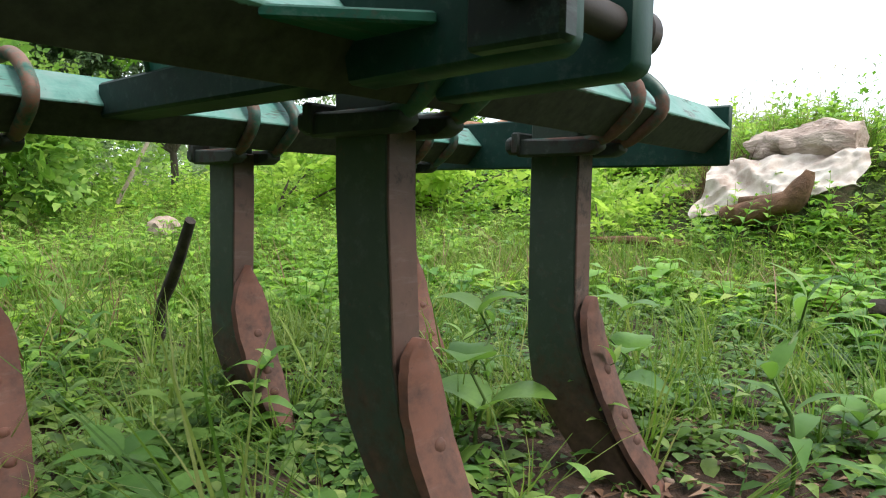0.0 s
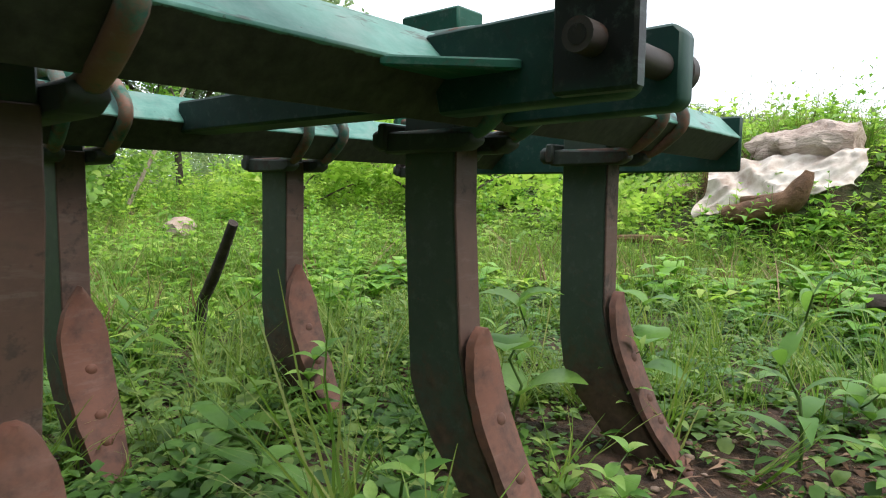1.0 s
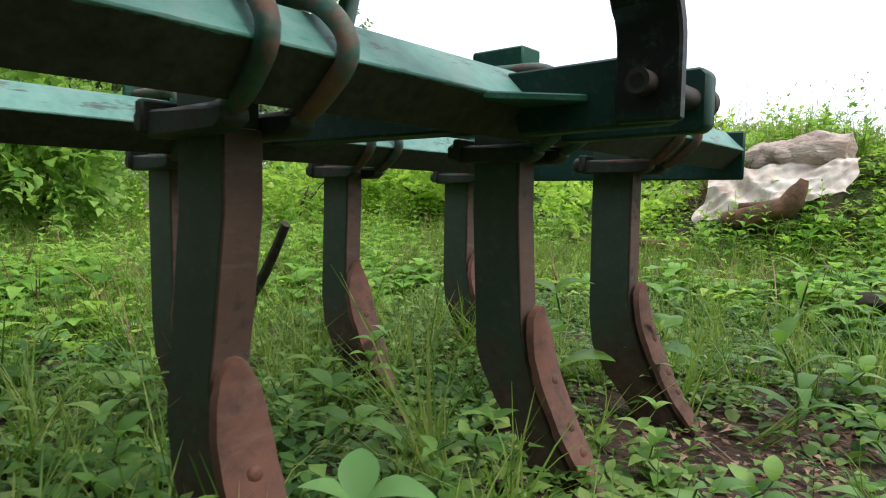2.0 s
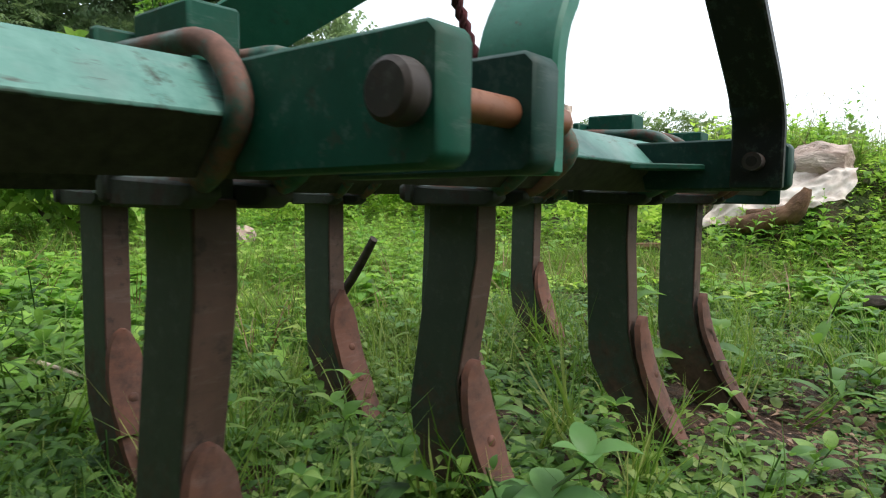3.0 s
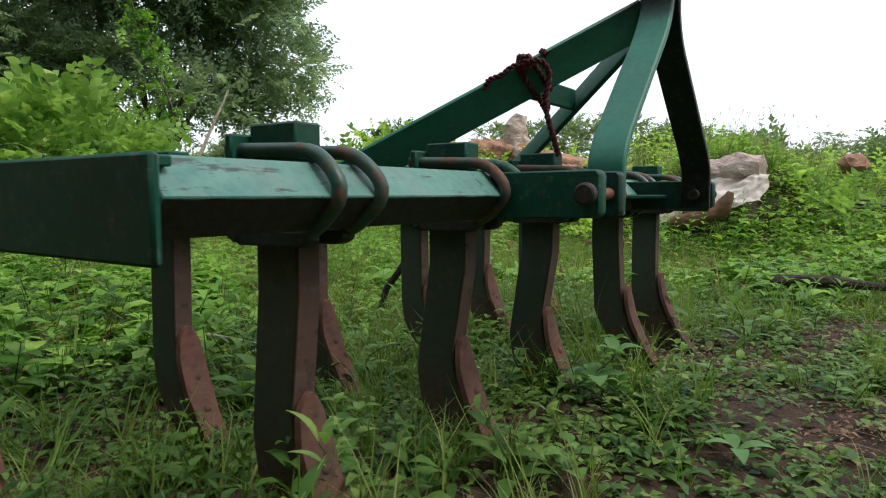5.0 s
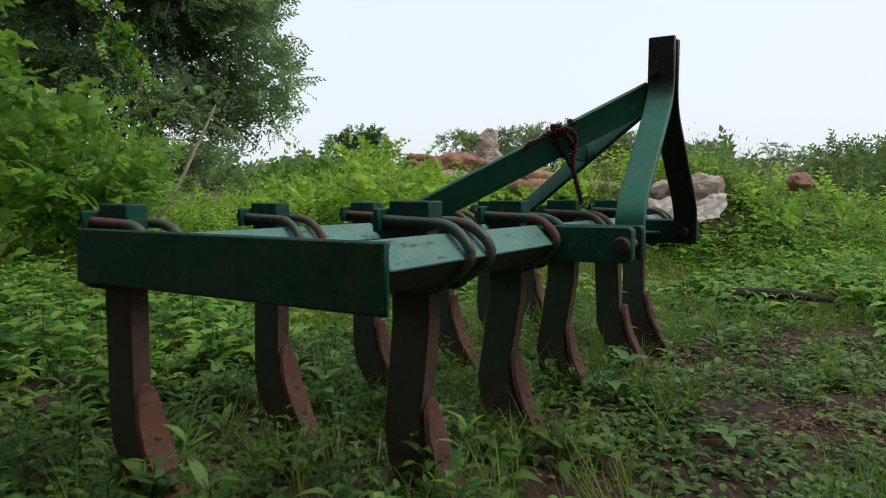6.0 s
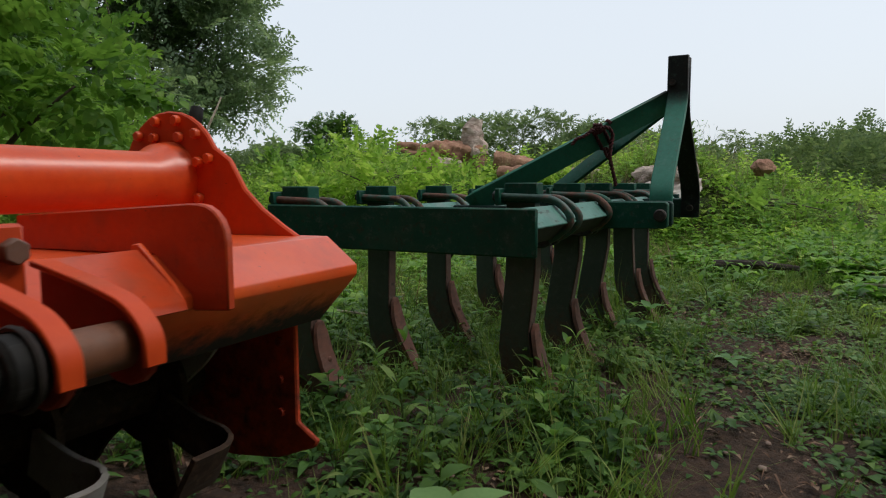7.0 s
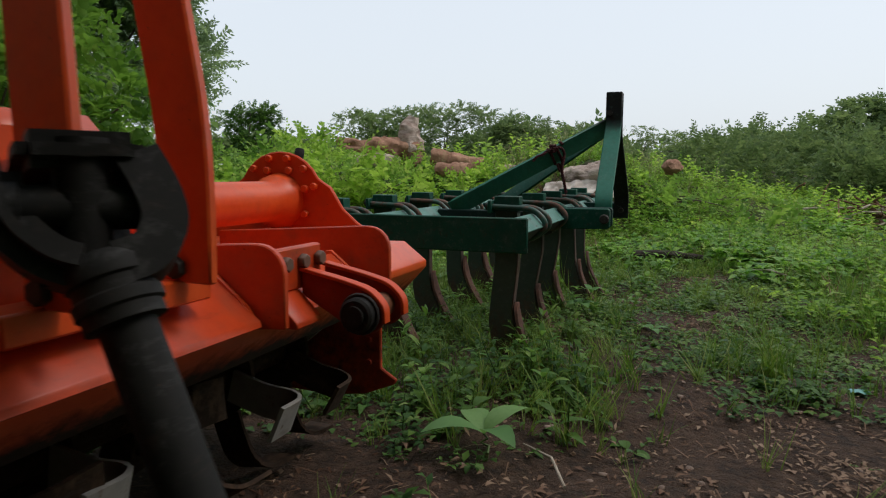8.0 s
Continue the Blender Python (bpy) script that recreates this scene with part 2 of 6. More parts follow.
BARK = plain("grey_bark", (0.06, 0.045, 0.035), (0.16, 0.13, 0.10), 12, 0.95, 1.0, 0.02, stretch=(1, 1, 0.25))
DEADWOOD = plain("bleached_wood", (0.28, 0.22, 0.17), (0.5, 0.42, 0.34), 20, 0.9, 0.6, 0.01)
BROWNWOOD = plain("brown_wood", (0.08, 0.04, 0.022), (0.24, 0.125, 0.07), 9.0, 0.9, 0.9, 0.02)
STONE = plain("pinkish_stone", (0.26, 0.18, 0.14), (0.45, 0.36, 0.3), 14, 0.92, 0.8, 0.01)
LOG_PALE = plain("weathered_pale_wood", (0.24, 0.150, 0.118), (0.70, 0.57, 0.50), 6.0, 0.9, 1.0, 0.04, (0.80, 0.72, 0.66), stretch=(0.45, 1.6, 1.6))
CHARRED = plain("dark_weathered_wood", (0.016, 0.012, 0.010), (0.06, 0.044, 0.034), 30, 0.95, 0.8, 0.006)
ROOT = plain("reddish_root_wood", (0.20, 0.09, 0.055), (0.50, 0.28, 0.185), 6.0, 0.9, 1.0, 0.03, (0.70, 0.50, 0.39))
SACK = plain("white_woven_sack", (0.26, 0.180, 0.140), (0.72, 0.66, 0.60), 5.5, 0.85, 0.5, 0.006, (0.82, 0.78, 0.74))
ROPE = plain("maroon_rope", (0.03, 0.008, 0.01), (0.13, 0.02, 0.028), 40, 0.85, 0.8, 0.004, (0.2, 0.05, 0.05))
STEM = plain("green_stem", (0.05, 0.11, 0.02), (0.12, 0.18, 0.05), 20, 0.6, 0.2, 0.002)

# ---------------------------------------------------------------- building helpers


def finish(bm, name, material, smooth=40.0):
    me = bpy.data.meshes.new(name)
    bm.normal_update()
    bm.to_mesh(me)
    bm.free()
    me.materials.append(material)
    me.shade_smooth()
    me.set_sharp_from_angle(angle=radians(smooth))
    return me


def origin(ob):
    """Where ob's own zero lies, for things that stand unturned."""
    p = Vector((0, 0, 0))
    while ob:
        p += ob.location
        ob = ob.parent
    return p


def part(name, bm, material, parent, label=""):
    """Links a bmesh, given in the world's metres, as one mesh under a thing or a part."""
    bmesh.ops.translate(bm, verts=bm.verts, vec=-origin(parent))
    ob = new(name, finish(bm, name, material))
    ob.parent = parent
    return tagged(ob, label)


def thing(name, at, label, category, group="", kind=""):
    ob = new(name)
    ob.location = at
    ob.empty_display_size = 0.1
    return tagged(ob, label, category, group, kind)


def solid(name, bm, material, at, label, category, group="", kind=""):
    """A thing that is one mesh."""
    bmesh.ops.translate(bm, verts=bm.verts, vec=-Vector(at))
    ob = new(name, finish(bm, name, material))
    ob.location = at
    return tagged(ob, label, category, group, kind)


def bevelled(bm, width, segments=1, angle=25.0):
    edges = [e for e in bm.edges if len(e.link_faces) == 2 and e.calc_face_angle(0) > radians(angle)]
    if width and edges:
        bmesh.ops.bevel(bm, geom=edges, offset=width, segments=segments, affect="EDGES", clamp_overlap=True)
    return bm


def box(x0, x1, y0, y1, z0, z1, bevel=0.003, bm=None):
    b = bmesh.new()
    m = Matrix.LocRotScale(((x0 + x1) / 2, (y0 + y1) / 2, (z0 + z1) / 2), None, (x1 - x0, y1 - y0, z1 - z0))
    bmesh.ops.create_cube(b, size=1, matrix=m)
    return joined(bevelled(b, bevel), bm)


def joined(b, bm):
    if bm is None:
        return b
    me = bpy.data.meshes.new("scrap")
    b.to_mesh(me)
    b.free()
    bm.from_mesh(me)
    bpy.data.meshes.remove(me)
    return bm


def prism(points, axis, d0, d1, bevel=0.003, bm=None):
    """A flat outline pushed along an axis. axis 'y': points are (x, z); 'x': (y, z); 'z': (x, y)."""
    put = {"y": lambda a, c, d: (a, d, c), "x": lambda a, c, d: (d, a, c), "z": lambda a, c, d: (a, c, d)}[axis]
    b = bmesh.new()
    lo = [b.verts.new(put(a, c, d0)) for a, c in points]
    hi = [b.verts.new(put(a, c, d1)) for a, c in points]
    b.faces.new(lo)
    b.faces.new(hi[::-1])
    for i in range(len(points)):
        j = (i + 1) % len(points)
        b.faces.new((lo[i], hi[i], hi[j], lo[j]))
    bmesh.ops.recalc_face_normals(b, faces=b.faces)
    return joined(bevelled(b, bevel), bm)


def sweep(points, radius, seg=12, bm=None, closed=False):
    """A round bar along points; radius: a number, or one for each point."""
    b = bmesh.new()
    pts = [Vector(p) for p in points]
    radii = [radius] * len(pts) if isinstance(radius, (int, float)) else list(radius)
    n, rings, side = len(pts), [], None
    for i, p in enumerate(pts):
        a = pts[(i - 1) % n] if closed or i else pts[0]
        c = pts[(i + 1) % n] if closed or i < n - 1 else pts[-1]
        t = (c - a).normalized()
        if side is None:
            side = t.orthogonal().normalized()
        side = (side - t * side.dot(t)).normalized()
        up = t.cross(side)
        rings.append([b.verts.new(p + radii[i] * (math.cos(2 * math.pi * k / seg) * side + math.sin(2 * math.pi * k / seg) * up)) for k in range(seg)])
    for i in range(n if closed else n - 1):
        r, s = rings[i], rings[(i + 1) % n]
        for k in range(seg):
            b.faces.new((r[k], r[(k + 1) % seg], s[(k + 1) % seg], s[k]))
    if not closed:
        b.faces.new(rings[0][::-1])
        b.faces.new(rings[-1])
    bmesh.ops.recalc_face_normals(b, faces=b.faces)
    return joined(b, bm)


def rounded_path(points, radius, steps=5):
    """The points with their inner corners rounded off."""
    pts = [Vector(p) for p in points]
    out = [pts[0]]
    for a, b, c in zip(pts, pts[1:], pts[2:]):
        u, v = (a - b), (c - b)
        r = min(radius, u.length * 0.49, v.length * 0.49)
        p, q = b + u.normalized() * r, b + v.normalized() * r
        for k in range(steps + 1):
            s = k / steps
            out.append((1 - s) ** 2 * p + 2 * s * (1 - s) * b + s * s * q)
    return out + [pts[-1]]


def strip(points, width_dir, width, thick, bevel=0.002, bm=None, segments=1):
    """A flat bar bent along points; width_dir: the direction of its broad side."""
    b = bmesh.new()
    pts = [Vector(p) for p in points]
    w = Vector(width_dir).normalized() * width / 2
    rings = []
    for i, p in enumerate(pts):
        t = (pts[min(i + 1, len(pts) - 1)] - pts[max(i - 1, 0)]).normalized()
        wd = (w - t * w.dot(t)).normalized() * width / 2
        nrm = t.cross(wd).normalized() * thick / 2
        rings.append([b.verts.new(p + a * wd + c * nrm) for a, c in ((-1, -1), (1, -1), (1, 1), (-1, 1))])
    for r, s in zip(rings, rings[1:]):
        for k in range(4):
            b.faces.new((r[k], r[(k + 1) % 4], s[(k + 1) % 4], s[k]))
    b.faces.new(rings[0][::-1])
    b.faces.new(rings[-1])
    bmesh.ops.recalc_face_normals(b, faces=b.faces)
    return joined(bevelled(b, bevel, segments, 50), bm)


def hexbolt(centre, axis, radius, height, bm=None):
    b = bmesh.new()
    d = Vector(axis).normalized()
    m = Matrix.Translation(Vector(centre) + d * height / 2) @ d.to_track_quat("Z", "Y").to_matrix().to_4x4()
    bmesh.ops.create_cone(b, cap_ends=True, segments=6, radius1=radius, radius2=radius * 0.95, depth=height, matrix=m)
    return joined(bevelled(b, radius * 0.12, 1), bm)


# ---------------------------------------------------------------- terrain


def smooth01(a, b, v):
    s = np.clip((np.asarray(v, float) - a) / (b - a), 0, 1)
    return s * s * (3 - 2 * s)


MOUNDS = [(-0.60, 5.28, 0.15, 0.42), (-0.50, 6.0, 0.72, 0.85), (-1.15, 7.7, 0.72, 1.25), (0.6, 7.8, 0.40, 1.3), (-3.7, 8.0, 0.62, 1.9), (-6.5, 8.5, 0.5, 2.5)]


def height(x, y):
    """The ground's height at x, y (numbers or arrays)."""
    x, y = np.asarray(x, float), np.asarray(y, float)
    away = np.hypot(x + 0.3, y - 0.5)
    z = 0.03 * np.clip(away - 3.0, 0, 45) + 0.0 * x
    z = z + 0.014 * np.sin(3.1 * x + 1.3 * y) + 0.012 * np.sin(5.3 * y - 2.1 * x + 1.0) + 0.008 * np.sin(11.0 * x + 9.0 * y)
    z = z + 0.05 * smooth01(-0.3, -1.2, y) * smooth01(1.2, 0.2, x)
    z = z + 0.065 * np.exp(-((x - 0.0) / 0.30) ** 2) * smooth01(1.5, 1.05, y) * smooth01(-1.1, -0.5, y)
    for mx, my, mh, mr in MOUNDS:
        z = z + mh * np.exp(-(((x - mx) ** 2 + (y - my) ** 2) / mr ** 2))
    return z


def ground_z(x, y):
    return float(height(x, y))


def ground_sheet():
    """One sheet from under the camera to the horizon, finer near the middle."""
    s = np.sinh(np.linspace(-1, 1, 161) * 6.2) / np.sinh(6.2)
    gx, gy = np.meshgrid(s * 900.0, s * 900.0 + 1.0, indexing="ij")
    v = np.stack([gx, gy, height(gx, gy)], -1).reshape(-1, 3)
    i = np.arange(160)
    a = (i[:, None] * 161 + i[None, :]).ravel()
    return v, np.stack([a, a + 161, a + 162, a + 1], -1)


def mesh_object(name, verts, quads, material, label, category, kind="stuff", parent=None):
    me = bpy.data.meshes.new(name)
    me.vertices.add(len(verts))
    me.vertices.foreach_set("co", np.asarray(verts, np.float32).ravel())
    me.loops.add(quads.size)
    me.loops.foreach_set("vertex_index", np.asarray(quads, np.int32).ravel())
    me.polygons.add(len(quads))
    me.polygons.foreach_set("loop_start", np.arange(0, quads.size, 4, dtype=np.int32))
    me.update(calc_edges=True)
    me.validate()
    me.materials.append(material)
    me.shade_smooth()
    ob = new(name, me)
    if parent is not None:
        ob.parent = parent
    return tagged(ob, label, category, "", kind)


_v, _q = ground_sheet()
mesh_object("ground", _v, _q, SOIL, "brown bare soil under weeds and grass", "ground", "structure")

# ---------------------------------------------------------------- the cultivator
H = 0.046                       # half the diagonal of the square beams, which stand on edge
FX, FZ = 0.021, 0.561           # front beam's axis
RX, RZ = -0.563, 0.5495          # rear beam's axis
LONG = 2.43
FRONT = (0.298, 0.739, 1.148, 1.640, 2.044)
REAR = (0.066, 0.488, 0.914, 1.395, 1.815, 2.262)

cultivator = thing("cultivator", (-0.3, 1.2, 0.0), "green painted steel cultivator with rusty tines standing in weeds", "cultivator")


def diamond(x, z, h):
    return [(x, z + h), (x + h, z), (x, z - h), (x - h, z)]


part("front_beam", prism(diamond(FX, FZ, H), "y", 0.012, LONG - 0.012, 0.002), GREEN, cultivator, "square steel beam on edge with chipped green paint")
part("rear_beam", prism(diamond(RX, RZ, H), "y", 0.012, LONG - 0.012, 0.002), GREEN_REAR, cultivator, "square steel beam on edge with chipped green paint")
for y0 in (0.0, LONG - 0.012):
    part("end_plate", box(-0.725, 0.066, y0, y0 + 0.012, 0.492, 0.606, 0.004), GREEN_DARK if y0 < 1 else HITCH_DARK, cultivator, "flat green end plate")
part("stiffener", box(-0.30, 0.05, 0.0125, 0.035, 0.592, 0.604, 0.002), GREEN_DARK, cultivator)


def tine(y, bx, bz, lean, head, kick=0.0, pointed=False):
    """A curved shank behind its beam, with a pointed share on its foot, two u-bolts and their plates.
    lean: how far the shank stands back at its knee; head: the height of its upper end."""
    xf, xb, t = bx - H - 0.004, bx - H - 0.092, 0.021

    def toe(z):
        return 0.135 * max(0.0, (0.26 - z) / 0.28) ** 1.7

    back = [(xb, head), (xb, 0.42), (xb + lean * 0.55, 0.30), (xb + lean, 0.20), (xb + lean + 0.010, 0.135 + kick), (xb + lean + 0.040, 0.085 + kick), (xb + lean + 0.080, 0.04 + kick), (xb + lean + 0.13, -0.02)]
    front = [(xf + lean + toe(-0.04), -0.04)] + [(xf + lean + toe(z), z) for z in (0.0, 0.05, 0.10, 0.15, 0.20)] + [(xf + lean * 0.9, 0.245), (xf + lean * 0.45, 0.33), (xf, 0.42), (xf, head)]
    core = [(x - 0.004, z) for x, z in front]
    shank = part("tine", prism(back + core, "y", y - t, y + t, 0.002), TINE, cultivator, "steel shank with worn green paint and rust")
    face = [(x - 0.0038, z) for x, z in front[4:-1]] + [(xf - 0.0038, 0.50), (xf, 0.50)] + front[4:-1][::-1]
    part("worn_face", prism(face, "y", y - t - 0.0004, y + t + 0.0004, 0.0015), WEAR, shank, "bare reddish worn front")
    # share: a long pointed plate that follows the front of the foot
    if pointed:
        coarse = [(0.292, 0.001), (0.284, 0.007), (0.270, 0.016), (0.248, 0.028), (0.215, 0.037), (0.16, 0.038), (0.09, 0.034), (0.03, 0.027), (-0.03, 0.012)]
    else:
        coarse = [(0.276, 0.004), (0.270, 0.012), (0.258, 0.020), (0.240, 0.027), (0.20, 0.033), (0.15, 0.034), (0.09, 0.032), (0.03, 0.027), (-0.03, 0.012)]
    rows = coarse[:3]
    for (za, wa), (zb, wb) in zip(coarse[2:], coarse[3:]):
        rows += [(za + (zb - za) * k / 3, wa + (wb - wa) * k / 3) for k in (1, 2, 3)]
    b = bmesh.new()
    rings = []
    for z, w in rows:
        xc = xf + lean + 0.004 + toe(z) + (0.006 if z < 0.25 else 0.004)
        rings.append([b.verts.new((xc + dx, y + dy, z)) for dx, dy in ((0.0, -w), (0.011, -w * 0.93), (0.015, -w * 0.5), (0.017, 0.0), (0.015, w * 0.5), (0.011, w * 0.93), (0.0, w), (-0.003, 0.0))])
        for v in rings[-1][:7]:
            crust = noise.noise(v.co * 38.0) + 0.6 * noise.noise(v.co * 90.0)
            v.co += Vector((0.0035 * crust * smooth01(0.26, 0.12, z), 0.0018 * noise.noise(v.co * 50.0 + Vector((5, 0, 0))), 0.0))
    for r, q in zip(rings, rings[1:]):
        for k in range(8):
            b.faces.new((r[k], r[(k + 1) % 8], q[(k + 1) % 8], q[k]))
    b.faces.new(rings[0])
    b.faces.new(rings[-1][::-1])
    bmesh.ops.recalc_face_normals(b, faces=b.faces)
    part("share", b, SHARE, shank, "rusty soil-stained share point")
    for z in (0.165, 0.10, 0.065):
        b = bmesh.new()
        at = Matrix.Translation((xf + lean + 0.024 + toe(z), y, z)) @ Matrix.Diagonal((0.6, 1, 1, 1))
        bmesh.ops.create_uvsphere(b, u_segments=10, v_segments=6, radius=0.010, matrix=at)
        part("share_bolt", b, SHARE, shank)
    # u-bolts round the beam, one on each side of the shank
    r, top, low = 0.0105, head - 0.036, bz - H - 0.006
    part("clamp_block", box(xb - 0.004, xf + 0.003, y - t - 0.004, y + t + 0.004, bz + H + 0.004, head + 0.001, 0.003), GREEN_DARK, cultivator)
    part("clamp_plate", box(xb - 0.020, xb - 0.0045, y - 0.058, y + 0.058, head - 0.060, head - 0.014, 0.003), GREEN_DARK, cultivator)
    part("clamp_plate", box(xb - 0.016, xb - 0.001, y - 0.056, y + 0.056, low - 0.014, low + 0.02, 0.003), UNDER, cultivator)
    for side in (-1, 1):
        yy = y + side * (t + r + 0.006)
        rusty = side > 0 and y > 0.5 and int(y * 10) % 2 == 1
        pts = [(xb - 0.02, yy, top), (bx + 0.010, yy, top - 0.006), (bx + H + 0.017, yy + side * 0.006, bz + 0.006), (bx - 0.004, yy, low), (xb - 0.02, yy, low)]
        part("u_bolt", sweep(rounded_path(pts, 0.035, 5), r, 12), BOLT_RUST if rusty else BOLT_GREEN, cultivator, "bent rusty steel rod" if rusty else "bent steel rod with flaking green paint")
        for z in (top, low):
            part("clamp_nut", hexbolt((xb - 0.0165, yy, z), (-1, 0, 0), 0.016, 0.014), UNDER, cultivator)
        a0, a1 = sorted((y + side * (t + 0.001), y + side * 0.050))
        under = [(xb - 0.010, low + 0.010), (bx - 0.006, low + 0.004), (bx - 0.004, low - 0.008), (bx - 0.020, low - 0.017), (xb - 0.010, low - 0.018)]
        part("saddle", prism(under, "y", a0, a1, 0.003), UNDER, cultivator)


for y, lean in zip(FRONT, (-0.02, -0.032, -0.032, 0.012, 0.002)):
    tine(y, FX, FZ, lean, 0.664, 0.035 if y == FRONT[3] else 0.0)
for y, lean in zip(REAR, (0.0, -0.005, 0.0, 0.004, -0.006, 0.0)):
    tine(y, RX, RZ, lean, 0.655, 0.0, y > 1.0)

# hitch plates, pins and mast
for ya in (0.706, 0.808, 1.493, 1.601):
    tp = 0.606 if ya < 1.2 else 0.600
    outline = [(0.050, 0.518), (0.239, 0.522), (0.248, 0.530), (0.248, tp - 0.008), (0.240, tp), (0.03, tp - 0.002)]
    part("hitch_plate", prism(outline, "y", ya, ya + 0.033, 0.003), HITCH_DARK if ya > 0.8 else GREEN_DARK, cultivator, "thick green hitch plate")
pin = part("hitch_pin", sweep([(0.227, 0.690, 0.564), (0.227, 0.880, 0.564)], 0.011, 16), STEEL_RUST, cultivator, "rusty orange steel pin")
part("pin_head", bevelled(sweep([(0.227, 0.684, 0.564), (0.227, 0.697, 0.564), (0.227, 0.705, 0.564)], (0.0185, 0.0200, 0.0185), 20), 0.003), PIN_DARK, pin, "dark round pin head")
pin = part("hitch_pin", sweep([(0.228, 1.446, 0.562), (0.228, 1.642, 0.562)], 0.0135, 18), PIN_DARK, cultivator, "rusty steel pin")
part("pin_bore", sweep([(0.228, 1.4454, 0.562), (0.228, 1.4462, 0.562)], 0.008, 14), BLACK, pin)
part("pin_head", bevelled(sweep([(0.228, 1.634, 0.562), (0.228, 1.655, 0.562)], 0.020, 20), 0.003), PIN_DARK, pin, "dark round pin head")
for ya, yb in ((0.930, 0.842), (1.400, 1.492)):
    part("gusset", prism([(0.062, ya), (0.150, yb), (0.062, yb)], "z", 0.551, 0.561, 0.002), GREEN_DARK, cultivator, "small welded gusset with chipped edge")
for y0, y1, xl in ((0.854, 1.152, 0.205), (1.479, 1.208, 0.228)):
    d = 1 if y1 > y0 else -1
    pts = [(xl, y0, 0.522), (xl, y0, 0.625), (xl - 0.002, y0 + d * 0.03, 0.67), (0.206, y1 - d * 0.035, 0.915), (0.207, y1, 0.975), (0.207, y1, 1.127)]
    part("mast_leg", strip(rounded_path(pts, 0.05, 4), (1, 0, 0), 0.073, 0.018, 0.003), MAST_GREEN if d > 0 else MAST_BLACK, cultivator, "bent flat green mast bar blackened at the top" if d > 0 else "bent flat mast bar black nearly all over")
part("mast_pin", sweep([(0.19, 1.13, 1.03), (0.19, 1.225, 1.03)], 0.012, 14), PIN_DARK, cultivator)
BRACES = (((0.178, 1.163, 0.968), (-0.44, 0.815, 0.600)), ((0.178, 1.198, 0.968), (-0.42, 1.575, 0.600)))
for k, (a, b_) in enumerate(BRACES):
    low = (b_[0] - 0.03, b_[1], b_[2] - 0.022)
    part("brace", strip([a, b_, low], (0.5, 0, 0.87), 0.085, 0.014, 0.003), GREEN_DARK if k else MAST_GREEN, cultivator, "flat green diagonal brace")
part("cross_tie", box(-0.075, -0.06, 1.035, 1.335, 0.792, 0.848, 0.003), GREEN_DARK, cultivator)
for y in (0.83, 1.56):
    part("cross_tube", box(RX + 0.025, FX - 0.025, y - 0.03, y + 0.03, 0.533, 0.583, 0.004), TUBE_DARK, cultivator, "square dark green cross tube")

# knotted rope on the brace
rope = thing("rope", (-0.053, 1.03, 0.80), "dark red twisted rope knotted round the green brace", "rope")


def twisted(points, r, turns, bm=None):
    pts = rounded_path(points, 0.03, 6)
    dense = []
    for a, b in zip(pts, pts[1:]):
        n = max(1, int((b - a).length / 0.004))
        dense += [a.lerp(b, k / n) for k in range(n)]
    dense.append(pts[-1])
    length = 0.0
    strands = [[], []]
    for i, p in enumerate(dense):
        t = (dense[min(i + 1, len(dense) - 1)] - dense[max(0, i - 1)]).normalized()
        side = t.cross(Vector((0.3, 0.2, 0.9))).normalized()
        up = t.cross(side)
        length += 0.004
        for k in (0, 1):
            ang = length * turns + k * math.pi
            strands[k].append(p + r * (math.cos(ang) * side + math.sin(ang) * up))
    for s in strands:
        bm = sweep(s, r * 1.05, 7, bm)
    return bm


RC = Vector((-0.05, 1.035, 0.832))                                  # where the rope goes round the brace
along, across, out = Vector((0.77, 0.435, 0.46)), Vector((-0.168, -0.55, 0.818)), Vector((0.61, -0.71, -0.35))
coil = [RC + along * (0.004 * k - 0.02) + across * (0.047 * math.cos(k * 0.7)) + out * (0.016 * math.sin(k * 0.7)) for k in range(20)]
part("coil", twisted(coil, 0.0038, 260), ROPE, rope, "rope wound round the brace")
KN = RC + across * 0.045 + out * 0.020
knot = [KN + Vector((0.016 * math.sin(2.1 * k), 0.012 * math.cos(1.7 * k), 0.016 * math.sin(1.3 * k + 0.6))) for k in range(11)]
part("knot", twisted(knot, 0.0042, 250), ROPE, rope)
part("strand", twisted([KN, KN - along * 0.03 + across * 0.010 + out * 0.010, KN - along * 0.06 + across * 0.002 + out * 0.010, KN - along * 0.09 + across * 0.008 + out * 0.006, KN - along * 0.108 - across * 0.010], 0.0036, 280), ROPE, rope)
part("strand", twisted([KN + along * 0.008, KN + along * 0.036 - across * 0.008 + out * 0.012, KN + along * 0.045 - across * 0.045 + out * 0.010, (-0.010, 1.030, 0.765), (0.000, 1.050, 0.710), (0.009, 1.070, 0.655)], 0.0040, 260), ROPE, rope)
part("loop", twisted([RC - across * 0.040 + out * 0.016, RC - across * 0.070 + out * 0.016, RC - across * 0.088 + out * 0.012 + along * 0.006, RC - across * 0.074 + out * 0.010 + along * 0.014, RC - across * 0.045 + out * 0.014 + along * 0.012], 0.0034, 280), ROPE, rope)

# ---------------------------------------------------------------- the rotary tiller
tiller = thing("rotary_tiller", (-0.45, -1.4, 0.0), "bright orange rotary tiller with worn steel blades among weeds", "tiller")
TY0, TY1 = -0.50, -2.40
TCX, TCZ = -0.50, 0.657


